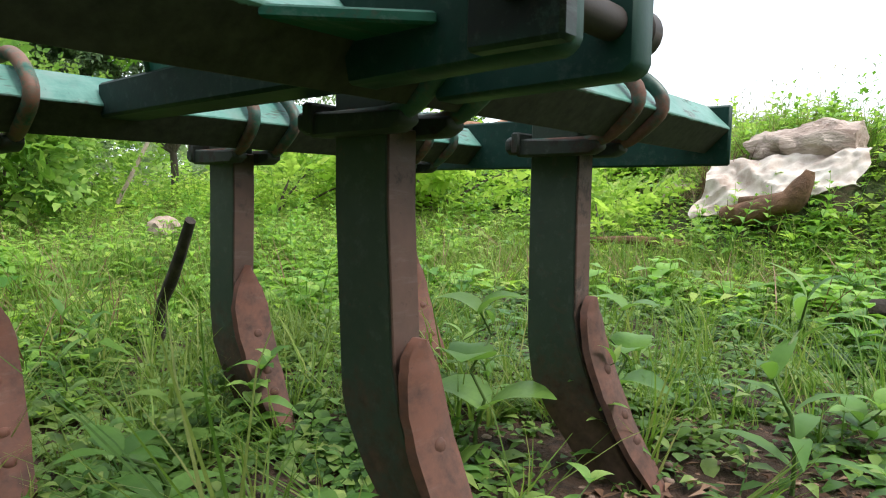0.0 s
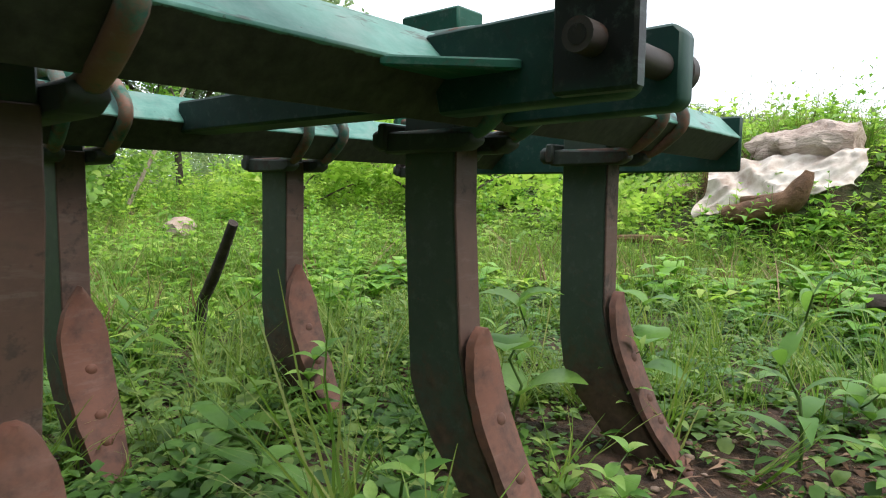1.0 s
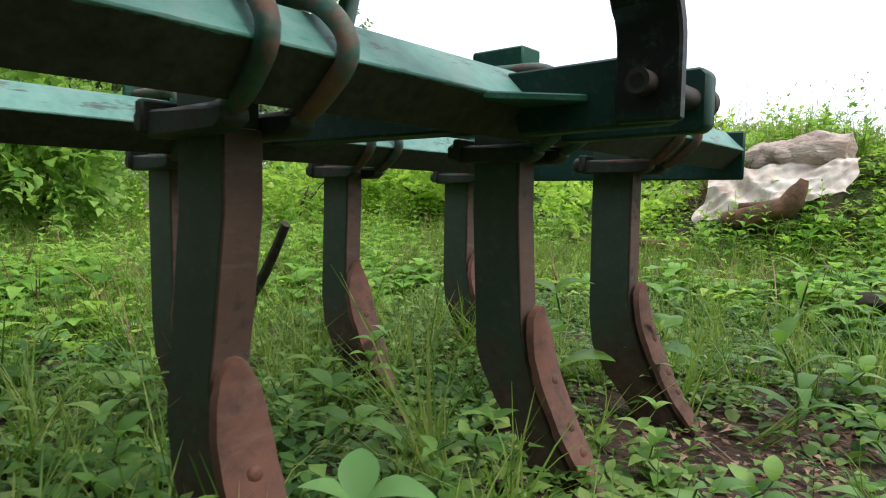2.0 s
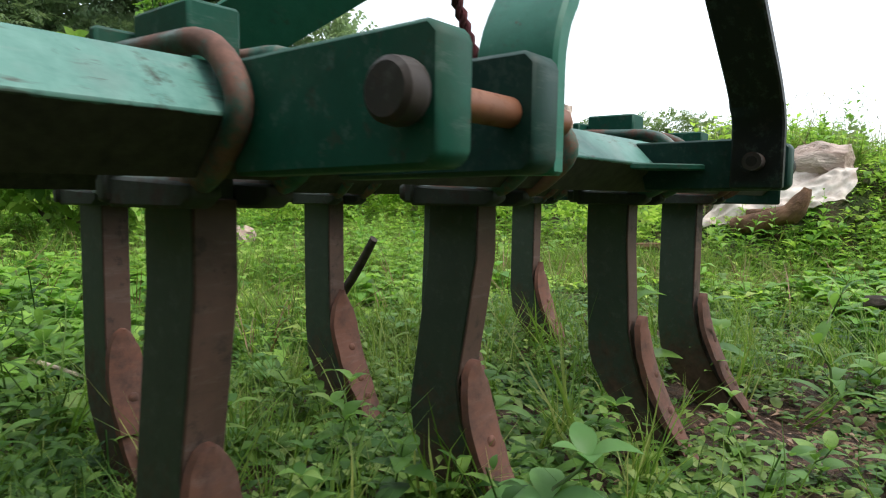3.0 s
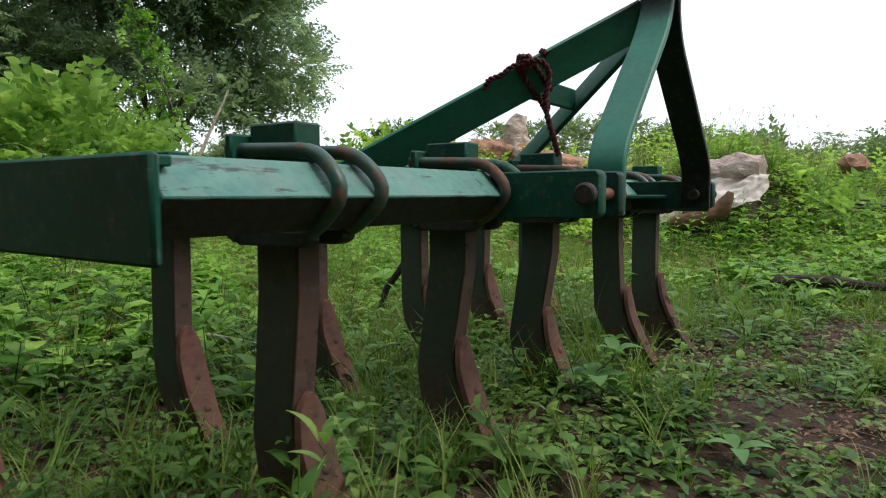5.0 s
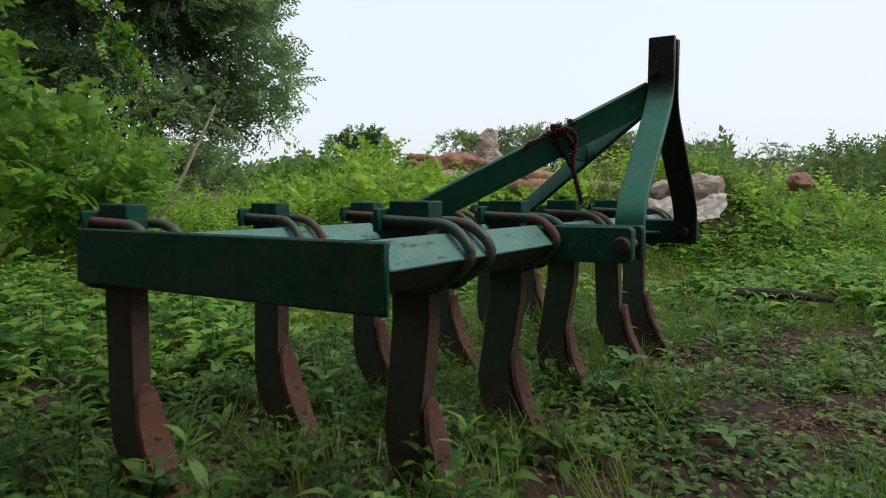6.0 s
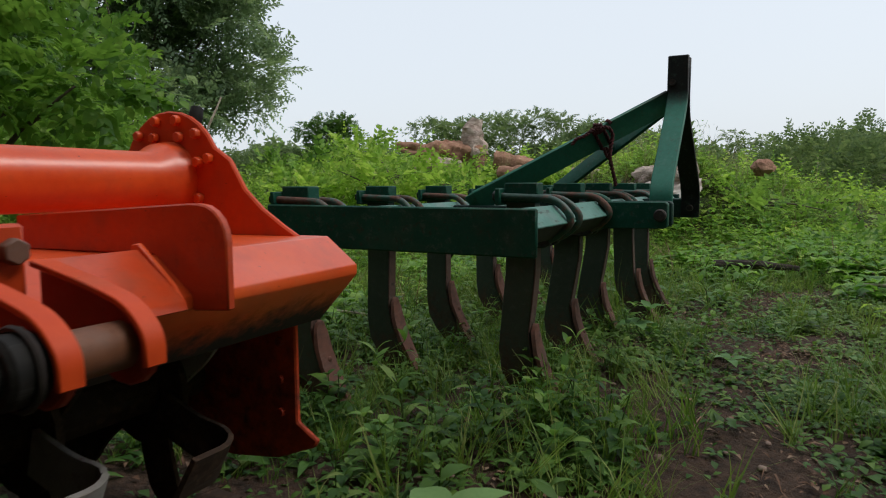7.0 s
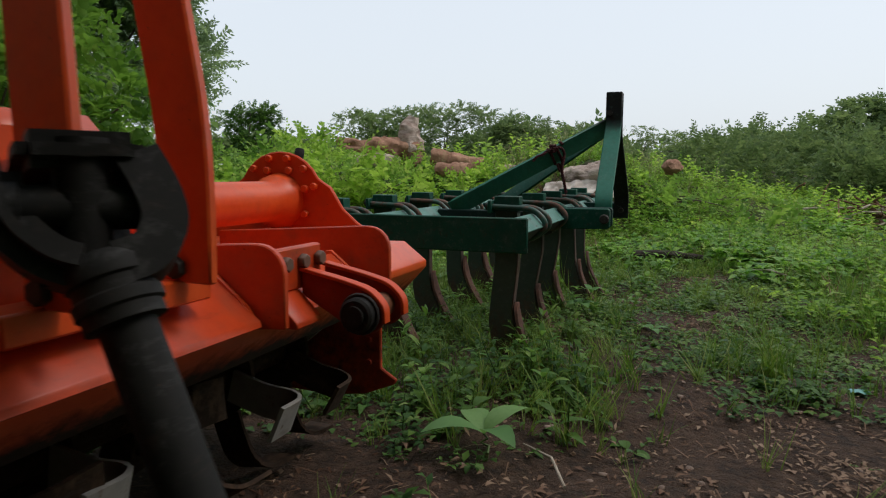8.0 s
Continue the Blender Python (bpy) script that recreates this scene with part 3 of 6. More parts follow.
def side_outline():
    pts = [(-0.185, 0.556), (-0.225, 0.578), (-0.270, 0.606), (-0.310, 0.640), (-0.345, 0.695)]
    for k in range(1, 12):
        a = radians(15 + 150 * k / 12)
        pts.append((TCX + 0.132 * math.cos(a) , TCZ + 0.132 * math.sin(a)))
    pts += [(-0.655, 0.695), (-0.69, 0.640), (-0.73, 0.606), (-0.82, 0.556), (-0.86, 0.45), (-0.86, 0.25), (-0.78, 0.15), (-0.36, 0.135), (-0.25, 0.15), (-0.165, 0.185), (-0.158, 0.198), (-0.202, 0.225), (-0.203, 0.41), (-0.185, 0.45)]
    return pts


for y0, d in ((TY0, -1), (TY1, 1)):
    side = part("side_plate", prism(side_outline(), "y", y0, y0 + d * 0.012, 0.003), ORANGE_PLATE, tiller, "orange side plate with round bolted flange")
    for k in range(14):
        a, ring = (radians(22.5 + 45 * k), 0.088) if k < 8 else (radians(20 + 28 * (k - 8)), 0.116)
        part("flange_bolt", hexbolt((TCX + ring * math.cos(a), y0 + d * 0.012, TCZ + ring * math.sin(a)), (0, d, 0), 0.0105, 0.012), ORANGE, side)
    for z in (0.24, 0.30, 0.37):
        part("flange_bolt", hexbolt((-0.235, y0 + d * 0.012, z), (0, d, 0), 0.009, 0.008), ORANGE_DULL, side)
tube = part("top_tube", sweep([(TCX, TY0 - 0.012, TCZ), (TCX, TY0 - 0.045, TCZ), (TCX, TY0 - 0.07, TCZ), (TCX, TY1 + 0.07, TCZ), (TCX, TY1 + 0.045, TCZ), (TCX, TY1 + 0.012, TCZ)], (0.074, 0.068, 0.053, 0.053, 0.068, 0.074), 32), ORANGE, tiller, "glossy orange tube")
# deck and front lip, one bent sheet
lip = [(-0.80, 0.553), (-0.145, 0.560), (-0.085, 0.514), (-0.085, 0.498), (-0.165, 0.412), (-0.175, 0.415), (-0.098, 0.500), (-0.098, 0.510), (-0.150, 0.549), (-0.80, 0.545)]
part("deck", prism(lip, "y", TY1 + 0.013, TY0 + 0.014, 0.002), ORANGE, tiller, "bent orange deck with sloping front lip")
part("lip_cap", prism([(-0.15, 0.552), (-0.094, 0.510), (-0.094, 0.500), (-0.165, 0.425), (-0.19, 0.425), (-0.19, 0.552)], "y", TY0 + 0.015, TY0 + 0.021, 0.001), ORANGE, tiller)
hood = [(-0.80, 0.552)] + [(-0.45 - 0.43 * math.cos(radians(a)), 0.28 + 0.30 * math.sin(radians(a))) for a in range(60, -50, -10)]
hood += [(x + 0.008, z - 0.004) for x, z in hood[::-1]]
part("hood", prism(hood, "y", TY1 + 0.013, TY0 - 0.013, 0.0), ORANGE_DULL, tiller)


for ya, yb in ((-2.38, -2.10), (-2.05, -1.745), (-1.69, -1.212), (-1.180, -0.865)):
    far = [(-0.160, 0.5605), (-0.142, 0.5710), (-0.063, 0.514), (-0.059, 0.503), (-0.068, 0.503), (-0.080, 0.517), (-0.140, 0.5605)]
    panel = part("lip_panel", prism(far, "y", ya, yb, 0.0015), ORANGE_DARKER, tiller, "sloping orange lip panel")
    part("panel_end", prism([(-0.160, 0.562), (-0.082, 0.505), (-0.068, 0.506), (-0.086, 0.532), (-0.142, 0.578), (-0.155, 0.576)], "y", yb, yb + 0.007, 0.0015), ORANGE, panel)


def fin(y, x_back):
    pts = [(x_back, 0.556), (x_back, 0.605), (-0.09, 0.626)]
    for k in range(6):
        a = radians(90 - 18 * k)
        pts.append((-0.072 + 0.045 * math.cos(a), 0.581 + 0.045 * math.sin(a)))
    pts += [(-0.027, 0.50), (-0.085, 0.495), (-0.100, 0.52), (-0.15, 0.561)]
    return prism(pts, "y", y - 0.006, y + 0.006, 0.002)


for y in (-0.83, -1.196, -1.71, -2.07):
    part("fin", fin(y, -0.44), ORANGE_DARKER, tiller, "upright orange stiffening plate")
for y in (-0.81,):
    part("weld_gusset", prism([(-0.155, 0.552), (-0.084, 0.514), (-0.100, 0.548), (-0.150, 0.588)], "y", y - 0.005, y + 0.005, 0.001), ORANGE_DARKER, tiller)


def clevis(yc):
    """A bolted bracket with two arms that hold the lower link pin."""
    base = part("hitch_bracket", box(-0.075, -0.058, yc - 0.072, yc + 0.065, 0.545, 0.614, 0.003), ORANGE_DARKER, tiller, "orange hitch bracket with dark bolts")
    for k in (-0.046, 0.003, 0.052):
        part("bracket_bolt", hexbolt((-0.058, yc + k, 0.590), (1, 0, 0), 0.013, 0.012), BOLT_RUST, base)
    for y in (yc + 0.008, yc + 0.080):
        pts = [(-0.058, 0.576), (-0.058, 0.535), (0.040, 0.480)]
        for k in range(9):
            a = radians(-105 + 180 * k / 8)
            pts.append((0.055 + 0.036 * math.cos(a), 0.514 + 0.036 * math.sin(a)))
        pts += [(0.02, 0.560)]
        arm = part("arm", prism(pts, "y", y - 0.005, y + 0.005, 0.002), ORANGE_DULL, base)
        part("arm_flange", strip(rounded_path([(-0.057, y - 0.004, 0.578), (0.02, y - 0.004, 0.563), (0.068, y - 0.004, 0.550), (0.092, y - 0.004, 0.526), (0.092, y - 0.004, 0.500)], 0.03, 5), (0, 1, 0), 0.020, 0.006, 0.001), ORANGE_PLATE, arm)
    pin = part("link_pin", sweep([(0.055, yc - 0.035, 0.514), (0.055, yc + 0.10, 0.514)], 0.016, 16), BLACK, base, "greasy dark link pin")
    part("pin_collar", bevelled(sweep([(0.055, yc - 0.030, 0.514), (0.055, yc + 0.001, 0.514)], 0.028, 20), 0.004), BLACK, pin)
    part("pin_clip", sweep([(0.055 + 0.031 * math.cos(radians(q)), yc - 0.012, 0.514 + 0.031 * math.sin(radians(q))) for q in range(0, 360, 20)], 0.003, 6, None, True), PIN_DARK, pin)
    part("pin_bush", sweep([(0.055, yc + 0.014, 0.514), (0.055, yc + 0.074, 0.514)], 0.021, 20), STEEL_RUST, pin)
    part("foot_flange", prism([(-0.06, 0.545), (-0.02, 0.505), (-0.02, 0.495), (-0.095, 0.495), (-0.095, 0.545)], "y", yc - 0.07, yc + 0.00, 0.002), ORANGE_DARKER, base)


clevis(-1.110)
clevis(-1.86)
# mast arms and gearbox
for y in (-1.35, -1.535):
    tip = y + (0.045 if y < -1.5 else 0.0)
    pts = [(-0.068, y, 0.592), (-0.066, y, 0.70), (-0.070, y, 0.80), (-0.105, (y + tip) / 2, 1.0), (-0.16, tip, 1.16)]
    arm = part("mast_arm", strip(rounded_path(pts, 0.06, 4), (1, 0, 0), 0.078, 0.016, 0.003), ORANGE, tiller, "curved orange mast arm")
    part("mast_bolt", hexbolt((-0.078, y - 0.008, 0.612), (0, -1, 0), 0.015, 0.012), PIN_DARK, arm)
part("mast_foot", box(-0.130, -0.075, -1.59, -1.30, 0.562, 0.596, 0.003), ORANGE, tiller)
part("gearbox", box(-0.40, -0.16, -1.55, -1.37, 0.56, 0.80, 0.02), ORANGE, tiller, "orange gearbox housing")
part("input_boss", bevelled(sweep([(-0.16, -1.50, 0.69), (-0.06, -1.53, 0.69)], 0.055, 24), 0.006), ORANGE_DULL, tiller)
# rotor with l-shaped blades
ROT = (-0.46, 0.285)
rotor = part("rotor_shaft", sweep([(ROT[0], TY1 + 0.02, ROT[1]), (ROT[0], TY0 - 0.02, ROT[1])], 0.045, 20), ROTOR_DARK, tiller, "dark rotor shaft")
# blades that catch the light get the pale steel, the others the dark
BRIGHT = {(0, 1), (1, 0), (3, 0)}
for i in range(8):
    yf = -0.62 - i * 0.222
    fl = part("rotor_flange", sweep([(ROT[0], yf - 0.006, ROT[1]), (ROT[0], yf + 0.006, ROT[1])], 0.105, 24), ROTOR_DARK, rotor)
    for j in range(6):
        a = radians(j * 60 + (-14 if i == 3 else -28 if i == 0 else i * 25 - 47))
        s = 1 if j % 2 else -1
        c, sn = math.cos(a), math.sin(a)
        u, v = Vector((c, 0, sn)), Vector((-sn, 0, c))
        o = Vector((ROT[0], yf + s * 0.012, ROT[1]))
        pts = [o + u * 0.06, o + u * 0.15 + v * 0.01, o + u * 0.21 + v * 0.03, o + u * 0.245 + v * 0.045 + Vector((0, s * 0.035, 0)), o + u * 0.25 + v * 0.055 + Vector((0, s * 0.12, 0))]
        shiny = (i, j) in BRIGHT
        part("blade", strip(rounded_path(pts, 0.03, 3), v, 0.075, 0.009, 0.001), BLADE if shiny else ROTOR_DARK, tiller, "worn bare steel l-shaped blade" if shiny else "dark l-shaped blade")
# power shaft hanging from the gearbox
dn = Vector((0.122, -0.014, -0.245)).normalized()
UJ = Vector((0.040, -1.604, 0.730)) + dn * 0.032
ax = (UJ - Vector((-0.16, -1.47, 0.69))).normalized()
cr = Vector((0.64, 0.77, 0.0)).normalized()
upv = ax.cross(cr).normalized()
part("joint_yoke", bevelled(sweep([UJ - ax * 0.16, UJ - ax * 0.075, UJ - ax * 0.045], (0.034, 0.040, 0.034), 24), 0.003), BLACK, tiller, "greasy black universal joint")
for sgn in (-1, 1):
    ear = [UJ - ax * 0.07 + upv * sgn * 0.014, UJ - ax * 0.045 + upv * sgn * 0.044, UJ + upv * sgn * 0.047, UJ + ax * 0.024 + upv * sgn * 0.046]
    part("yoke_ear", strip(rounded_path(ear, 0.02, 4), cr, 0.092, 0.030, 0.010, None, 4), BLACK, tiller)
    ear = [UJ + dn * 0.058 + cr * sgn * 0.006, UJ + dn * 0.050 + cr * sgn * 0.034, UJ + dn * 0.022 + cr * sgn * 0.055, UJ - dn * 0.010 + cr * sgn * 0.056, UJ - dn * 0.040 + cr * sgn * 0.050]
    part("yoke_ear", strip(rounded_path(ear, 0.026, 5), dn.cross(cr), 0.058, 0.036, 0.014, None, 4), BLACK, tiller)
b = sweep([UJ - cr * 0.062, UJ - cr * 0.044, UJ - cr * 0.043, UJ + cr * 0.043, UJ + cr * 0.044, UJ + cr * 0.062], (0.023, 0.023, 0.019, 0.019, 0.023, 0.023), 18)
b = sweep([UJ - upv * 0.056, UJ - upv * 0.040, UJ - upv * 0.039, UJ + upv * 0.039, UJ + upv * 0.040, UJ + upv * 0.056], (0.024, 0.024, 0.021, 0.021, 0.024, 0.024), 18, b)
part("joint_cross", b, BLACK, tiller)
end = (UJ.z - 0.06) / -dn.z
shaft = part("power_shaft", sweep([UJ + dn * d for d in (0.045, 0.054, 0.066, 0.068, 0.078, 0.080, 0.090, 0.092, 0.103, 0.104, end)], (0.029, 0.035, 0.035, 0.032, 0.032, 0.035, 0.035, 0.032, 0.032, 0.023, 0.023), 24), BLACK, tiller, "dark tubular drive shaft leaning to the ground")
part("grease_knob", bevelled(sweep([(-0.455, -0.500, 0.755), (-0.455, -0.485, 0.775), (-0.454, -0.480, 0.797)], (0.010, 0.014, 0.012), 14), 0.004), BLACK, tiller)

tiller.location.z = 0.012       # raised a little to fit the camera's view

# ---------------------------------------------------------------- plant building blocks
RNG = np.random.default_rng(7)


def leaf_grid(length, width, droop=0.25, fold=0.18, rows=((0.0, 0.10), (0.25, 0.80), (0.5, 1.0), (0.78, 0.66), (1.0, 0.03))):
    """A leaf along +x from the origin: vertices and quads."""
    v, q = [], []
    for s, w in rows:
        z = 0.16 * length * math.sin(s * 2.2) - droop * length * s * s
        hw = w * width / 2
        v += [(s * length, -hw, z + fold * hw), (s * length, 0, z), (s * length, hw, z + fold * hw)]
    for i in range(len(rows) - 1):
        a = i * 3
        q += [(a, a + 3, a + 4, a + 1), (a + 1, a + 4, a + 5, a + 2)]
    return np.array(v, float), np.array(q, int)


LOW_ROWS = ((0.0, 0.12), (0.25, 0.85), (0.6, 0.88), (1.0, 0.06))


def blade_grid(length, width, bend):
    v, q = [], []
    for i, s in enumerate((0.0, 0.35, 0.7, 1.0)):
        w = width * (1 - 0.9 * s ** 1.5) / 2
        x = bend * length * s * s
        z = length * s * (1 - 0.25 * bend * s)
        v += [(x, -w, z), (x, w, z)]
        if i:
            a = 2 * i - 2
            q.append((a, a + 1, a + 3, a + 2))
    return np.array(v, float), np.array(q, int)


def rot_z(a):
    c, s = math.cos(a), math.sin(a)
    return np.array([[c, -s, 0], [s, c, 0], [0, 0, 1]])


def rot_y(a):
    c, s = math.cos(a), math.sin(a)
    return np.array([[c, 0, s], [0, 1, 0], [-s, 0, c]])


def gather(pieces):
    v, q, n = [], [], 0
    for pv, pq in pieces:
        v.append(pv)
        q.append(pq + n)
        n += len(pv)
    return np.concatenate(v), np.concatenate(q)


def stem_grid(p0, p1, r):
    p0, p1 = np.array(p0, float), np.array(p1, float)
    ring = [(math.cos(a) * r, math.sin(a) * r, 0) for a in (0.5, 2.6, 4.7)]
    v = [p0 + c for c in ring] + [p1 + np.array(c) * 0.6 for c in ring]
    return np.array(v), np.array([(0, 1, 4, 3), (1, 2, 5, 4), (2, 0, 3, 5)])


def seedling(rng, tall, leaves, leaf, wide, rise=0.5):
    """A far herb: a stem with leaves that turn round it, upper ones smaller and steeper."""
    out = [stem_grid((0, 0, 0), (0, 0, tall), 0.004 if tall > 0.2 else 0.0025)]
    for i in range(leaves):
        s = (i + 0.7) / leaves
        size = leaf * (1.15 - 0.6 * s) * rng.uniform(0.8, 1.2)
        v = np.array([(0, 0, 0), (0.45, 0.5 * wide, 0.14), (1, 0, -rng.uniform(0.0, 0.25)), (0.45, -0.5 * wide, 0.14)]) * size
        m = rot_z(i * 2.4 + rng.uniform(-0.4, 0.4)) @ rot_y(-rng.uniform(-0.1, 0.3) - rise * s)
        out.append((v @ m.T + (0, 0, tall * s), np.array([(0, 1, 2, 3)])))
    return gather(out)


def tuft(rng, blades, tall, width):
    out = []
    for _ in range(blades):
        v, q = blade_grid(tall * rng.uniform(0.5, 1.1), width * rng.uniform(0.7, 1.3), rng.uniform(0.1, 0.8))
        m = rot_z(rng.uniform(0, 6.3)) @ rot_y(rng.uniform(-0.1, 0.35))
        out.append((v @ m.T + (rng.normal(0, 0.012), rng.normal(0, 0.012), -0.01), q))
    return gather(out)


def spread(shapes, xy, size, lean=0.15, rng=RNG, lift=-0.004):
    """Copies of the shapes on the ground at the given places, each turned, leaned and sized by chance."""
    V, Q, n = [], [], 0
    z = height(xy[:, 0], xy[:, 1]) + lift
    pick = rng.integers(0, len(shapes), len(xy))
    for k, (sv, sq) in enumerate(shapes):
        idx = np.nonzero(pick == k)[0]
        if not len(idx):
            continue
        a = rng.uniform(0, 2 * math.pi, len(idx))
        s = size[idx]
        c, sn = np.cos(a) * s, np.sin(a) * s
        lx, ly = rng.normal(0, lean, len(idx)), rng.normal(0, lean, len(idx))
        x, y, h = sv[:, 0], sv[:, 1], sv[:, 2]
        px = c[:, None] * x - sn[:, None] * y + (lx * s)[:, None] * h + xy[idx, 0][:, None]
        py = sn[:, None] * x + c[:, None] * y + (ly * s)[:, None] * h + xy[idx, 1][:, None]
        pz = s[:, None] * h + z[idx][:, None]
        V.append(np.stack([px, py, pz], -1).reshape(-1, 3))
        Q.append((sq[None] + (np.arange(len(idx)) * len(sv))[:, None, None]).reshape(-1, 4) + n)
        n += len(idx) * len(sv)
    return np.concatenate(V), np.concatenate(Q)


BARE = [(1.25, -0.50, 0.80), (0.72, -0.95, 0.42), (1.75, 0.10, 0.40), (1.20, -0.15, 0.32), (0.32, 2.20, 0.26), (0.62, 2.75, 0.30), (0.62, 1.42, 0.24), (0.27, 1.92, 0.16), (-0.15, -1.4, 0.7), (1.0, 3.4, 0.25)]


def cover(x, y):
    """How thickly the ground is grown over, 0 to 1."""
    c = 0.90 + 0.13 * np.sin(2.3 * x + 0.7) * np.sin(1.9 * y + 2.0) + 0.12 * np.sin(6.1 * x - 4.3 * y)
    for bx, by, br in BARE:
        c = c - (1.5 if by < 0.6 else 0.85) * np.exp(-(((x - bx) ** 2 + (y - by) ** 2) / br ** 2))
    return np.clip(c, 0.10, 1)


def scatter(x0, x1, y0, y1, per_m2, mask=True, rng=RNG, more=0.0):
    n = int((x1 - x0) * (y1 - y0) * per_m2)
    xy = np.stack([rng.uniform(x0, x1, n), rng.uniform(y0, y1, n)], -1)
    if mask:
        xy = xy[rng.uniform(0, 1, n) < cover(xy[:, 0], xy[:, 1]) + more]
    under = (xy[:, 0] > -0.85) & (xy[:, 0] < -0.13) & (xy[:, 1] > -2.42) & (xy[:, 1] < -0.50)
    return xy[~under]


def off_the_log(xy):
    """Leaves out what would grow through the log and the sacking."""
    return xy[np.hypot((xy[:, 0] + 0.52) / 0.44, (xy[:, 1] - 5.34) / 0.30) > 1]


def round_the_broadleaf(xy):
    """Leaves the soil open round the lone broad-leaved weeds and towards the path."""
    xy = xy[np.hypot(xy[:, 0] - 0.15, xy[:, 1] - 1.09) > 0.11]
    return xy[np.hypot((xy[:, 0] - 0.14) / 0.24, (xy[:, 1] + 0.62) / 0.30) > 1]


def clear_of_path(xy, wide):
    """Leaves out what would stand in the camera's way."""
    keep = np.ones(len(xy), bool)
    for (_, a, _, _), (_, b, _, _) in zip(PATH, PATH[1:]):
        p, d = np.array(a[:2]), np.array(b[:2]) - np.array(a[:2])
        s = np.clip(((xy - p) @ d) / max(d @ d, 1e-9), 0, 1)
        keep &= np.hypot(*(xy - p - s[:, None] * d).T) > wide
    return xy[keep]


def ring_scatter(r0, r1, count, centre=(0.5, 0.0), arc=(-20, 200), rng=RNG):
    r = np.sqrt(rng.uniform(r0 * r0, r1 * r1, count))
    a = np.radians(rng.uniform(arc[0], arc[1], count))
    return np.stack([centre[0] + r * np.cos(a), centre[1] + r * np.sin(a)], -1)


# ---------------------------------------------------------------- weeds and grass (stuff)


def near_path(xy):
    """Distance in the plan from the line along which the machines stand and the path runs."""
    return np.hypot(np.clip(np.abs(xy[:, 0] + 0.05) - 0.55, 0, None), np.clip(np.abs(xy[:, 1] - 0.9) - 1.9, 0, None))


def patchy(xy, sx, sy, phase):
    """A slow pattern, -1 to 1, by which one kind of weed thrives here and another there."""
    x, y = xy[:, 0] + 0.4 * np.sin(1.3 * xy[:, 1] + phase), xy[:, 1] + 0.4 * np.sin(1.1 * xy[:, 0] + 2 * phase)
    return 0.6 * np.sin(sx * x + phase) * np.sin(sy * y + 1.7 * phase) + 0.4 * np.sin(2.7 * sx * x - 1.3 * phase) * np.sin(2.3 * sy * y + phase)


def chosen(xy, chance):
    return xy[RNG.uniform(0, 1, len(xy)) < chance]


def band(xy, r0, r1):
    """Keeps what lies between two distances from the machines, with soft borders."""
    d = near_path(xy) * (1 + 0.12 * np.sin(3.0 * xy[:, 0]) * np.sin(2.6 * xy[:, 1])) + RNG.normal(0, 0.12, len(xy))
    return xy[(d >= r0) & (d < r1)]


def clumps(centres, each, radius):
    """Places in little groups round the centres."""
    n = RNG.poisson(each, len(centres))
    return np.repeat(centres, n, axis=0) + RNG.normal(0, 1, (int(n.sum()), 2)) * np.repeat(RNG.uniform(0.5, 1.3, len(centres)) * radius, n)[:, None]


def field(r0, r1, count, view=True):
    """Places over the field: dense where it is seen from the path, thin elsewhere."""
    xy = ring_scatter(r0, r1, count, (0.4, 0.0), (62, 186)) if view else ring_scatter(r0, r1, count, (0.4, 0.0), (186, 422))
    return xy


KITE = ((0.0, 0.14), (0.42, 1.0), (1.0, 0.05))


def sprig(rng, stems, reach, leaves, leaf, wide, rows, lift=0.35, stalk=True):
    """A creeping herb: several low stems that spread from one root, with leaves in pairs laid flat to the light."""
    out = []
    for i in range(stems):
        turn = i * 2 * math.pi / stems + rng.uniform(-0.6, 0.6)
        far, up = reach * rng.uniform(0.5, 1.15), reach * rng.uniform(0.25, 0.9) * lift * 2
        if stalk:
            out.append(stem_grid((0, 0, 0), (far * math.cos(turn), far * math.sin(turn), up), 0.0016))
        for k in range(leaves):
            s = (k + 1.0) / leaves
            size = leaf * rng.uniform(0.6, 1.25) * (1.1 - 0.35 * s)
            v, q = leaf_grid(size, size * wide * rng.uniform(0.85, 1.15), rng.uniform(0.0, 0.45), rng.uniform(-0.1, 0.4), rows)
            m = rot_z(turn + (1 if k % 2 else -1) * rng.uniform(0.5, 1.5)) @ rot_y(-rng.uniform(-0.35, 0.6))
            p = np.array((far * s * math.cos(turn), far * s * math.sin(turn), up * s ** 0.8))
            out.append((v @ m.T + p, q))
    return gather(out)


def forb(rng, tall, pairs, leaf, wide, rows, rise=0.4):
    """An upright herb with opposite leaves, the pairs crossed; the largest leaves below the middle."""
    out = [stem_grid((0, 0, 0), (rng.normal(0, 0.02), rng.normal(0, 0.02), tall), 0.0028)]
    for k in range(pairs):
        s = (k + 0.8) / pairs
        for side in (0, math.pi):
            size = leaf * (0.55 + 1.0 * math.sin(math.pi * min(1.0, 0.25 + 0.75 * s))) * 0.75 * rng.uniform(0.75, 1.2)
            v, q = leaf_grid(size, size * wide * rng.uniform(0.85, 1.15), rng.uniform(0.15, 0.6), rng.uniform(0.0, 0.35), rows)
            m = rot_z(k * 1.57 + side + rng.uniform(-0.35, 0.35)) @ rot_y(-rng.uniform(0.0, 0.35) - rise * s)
            out.append((v @ m.T + (0, 0, tall * s), q))
    return gather(out)


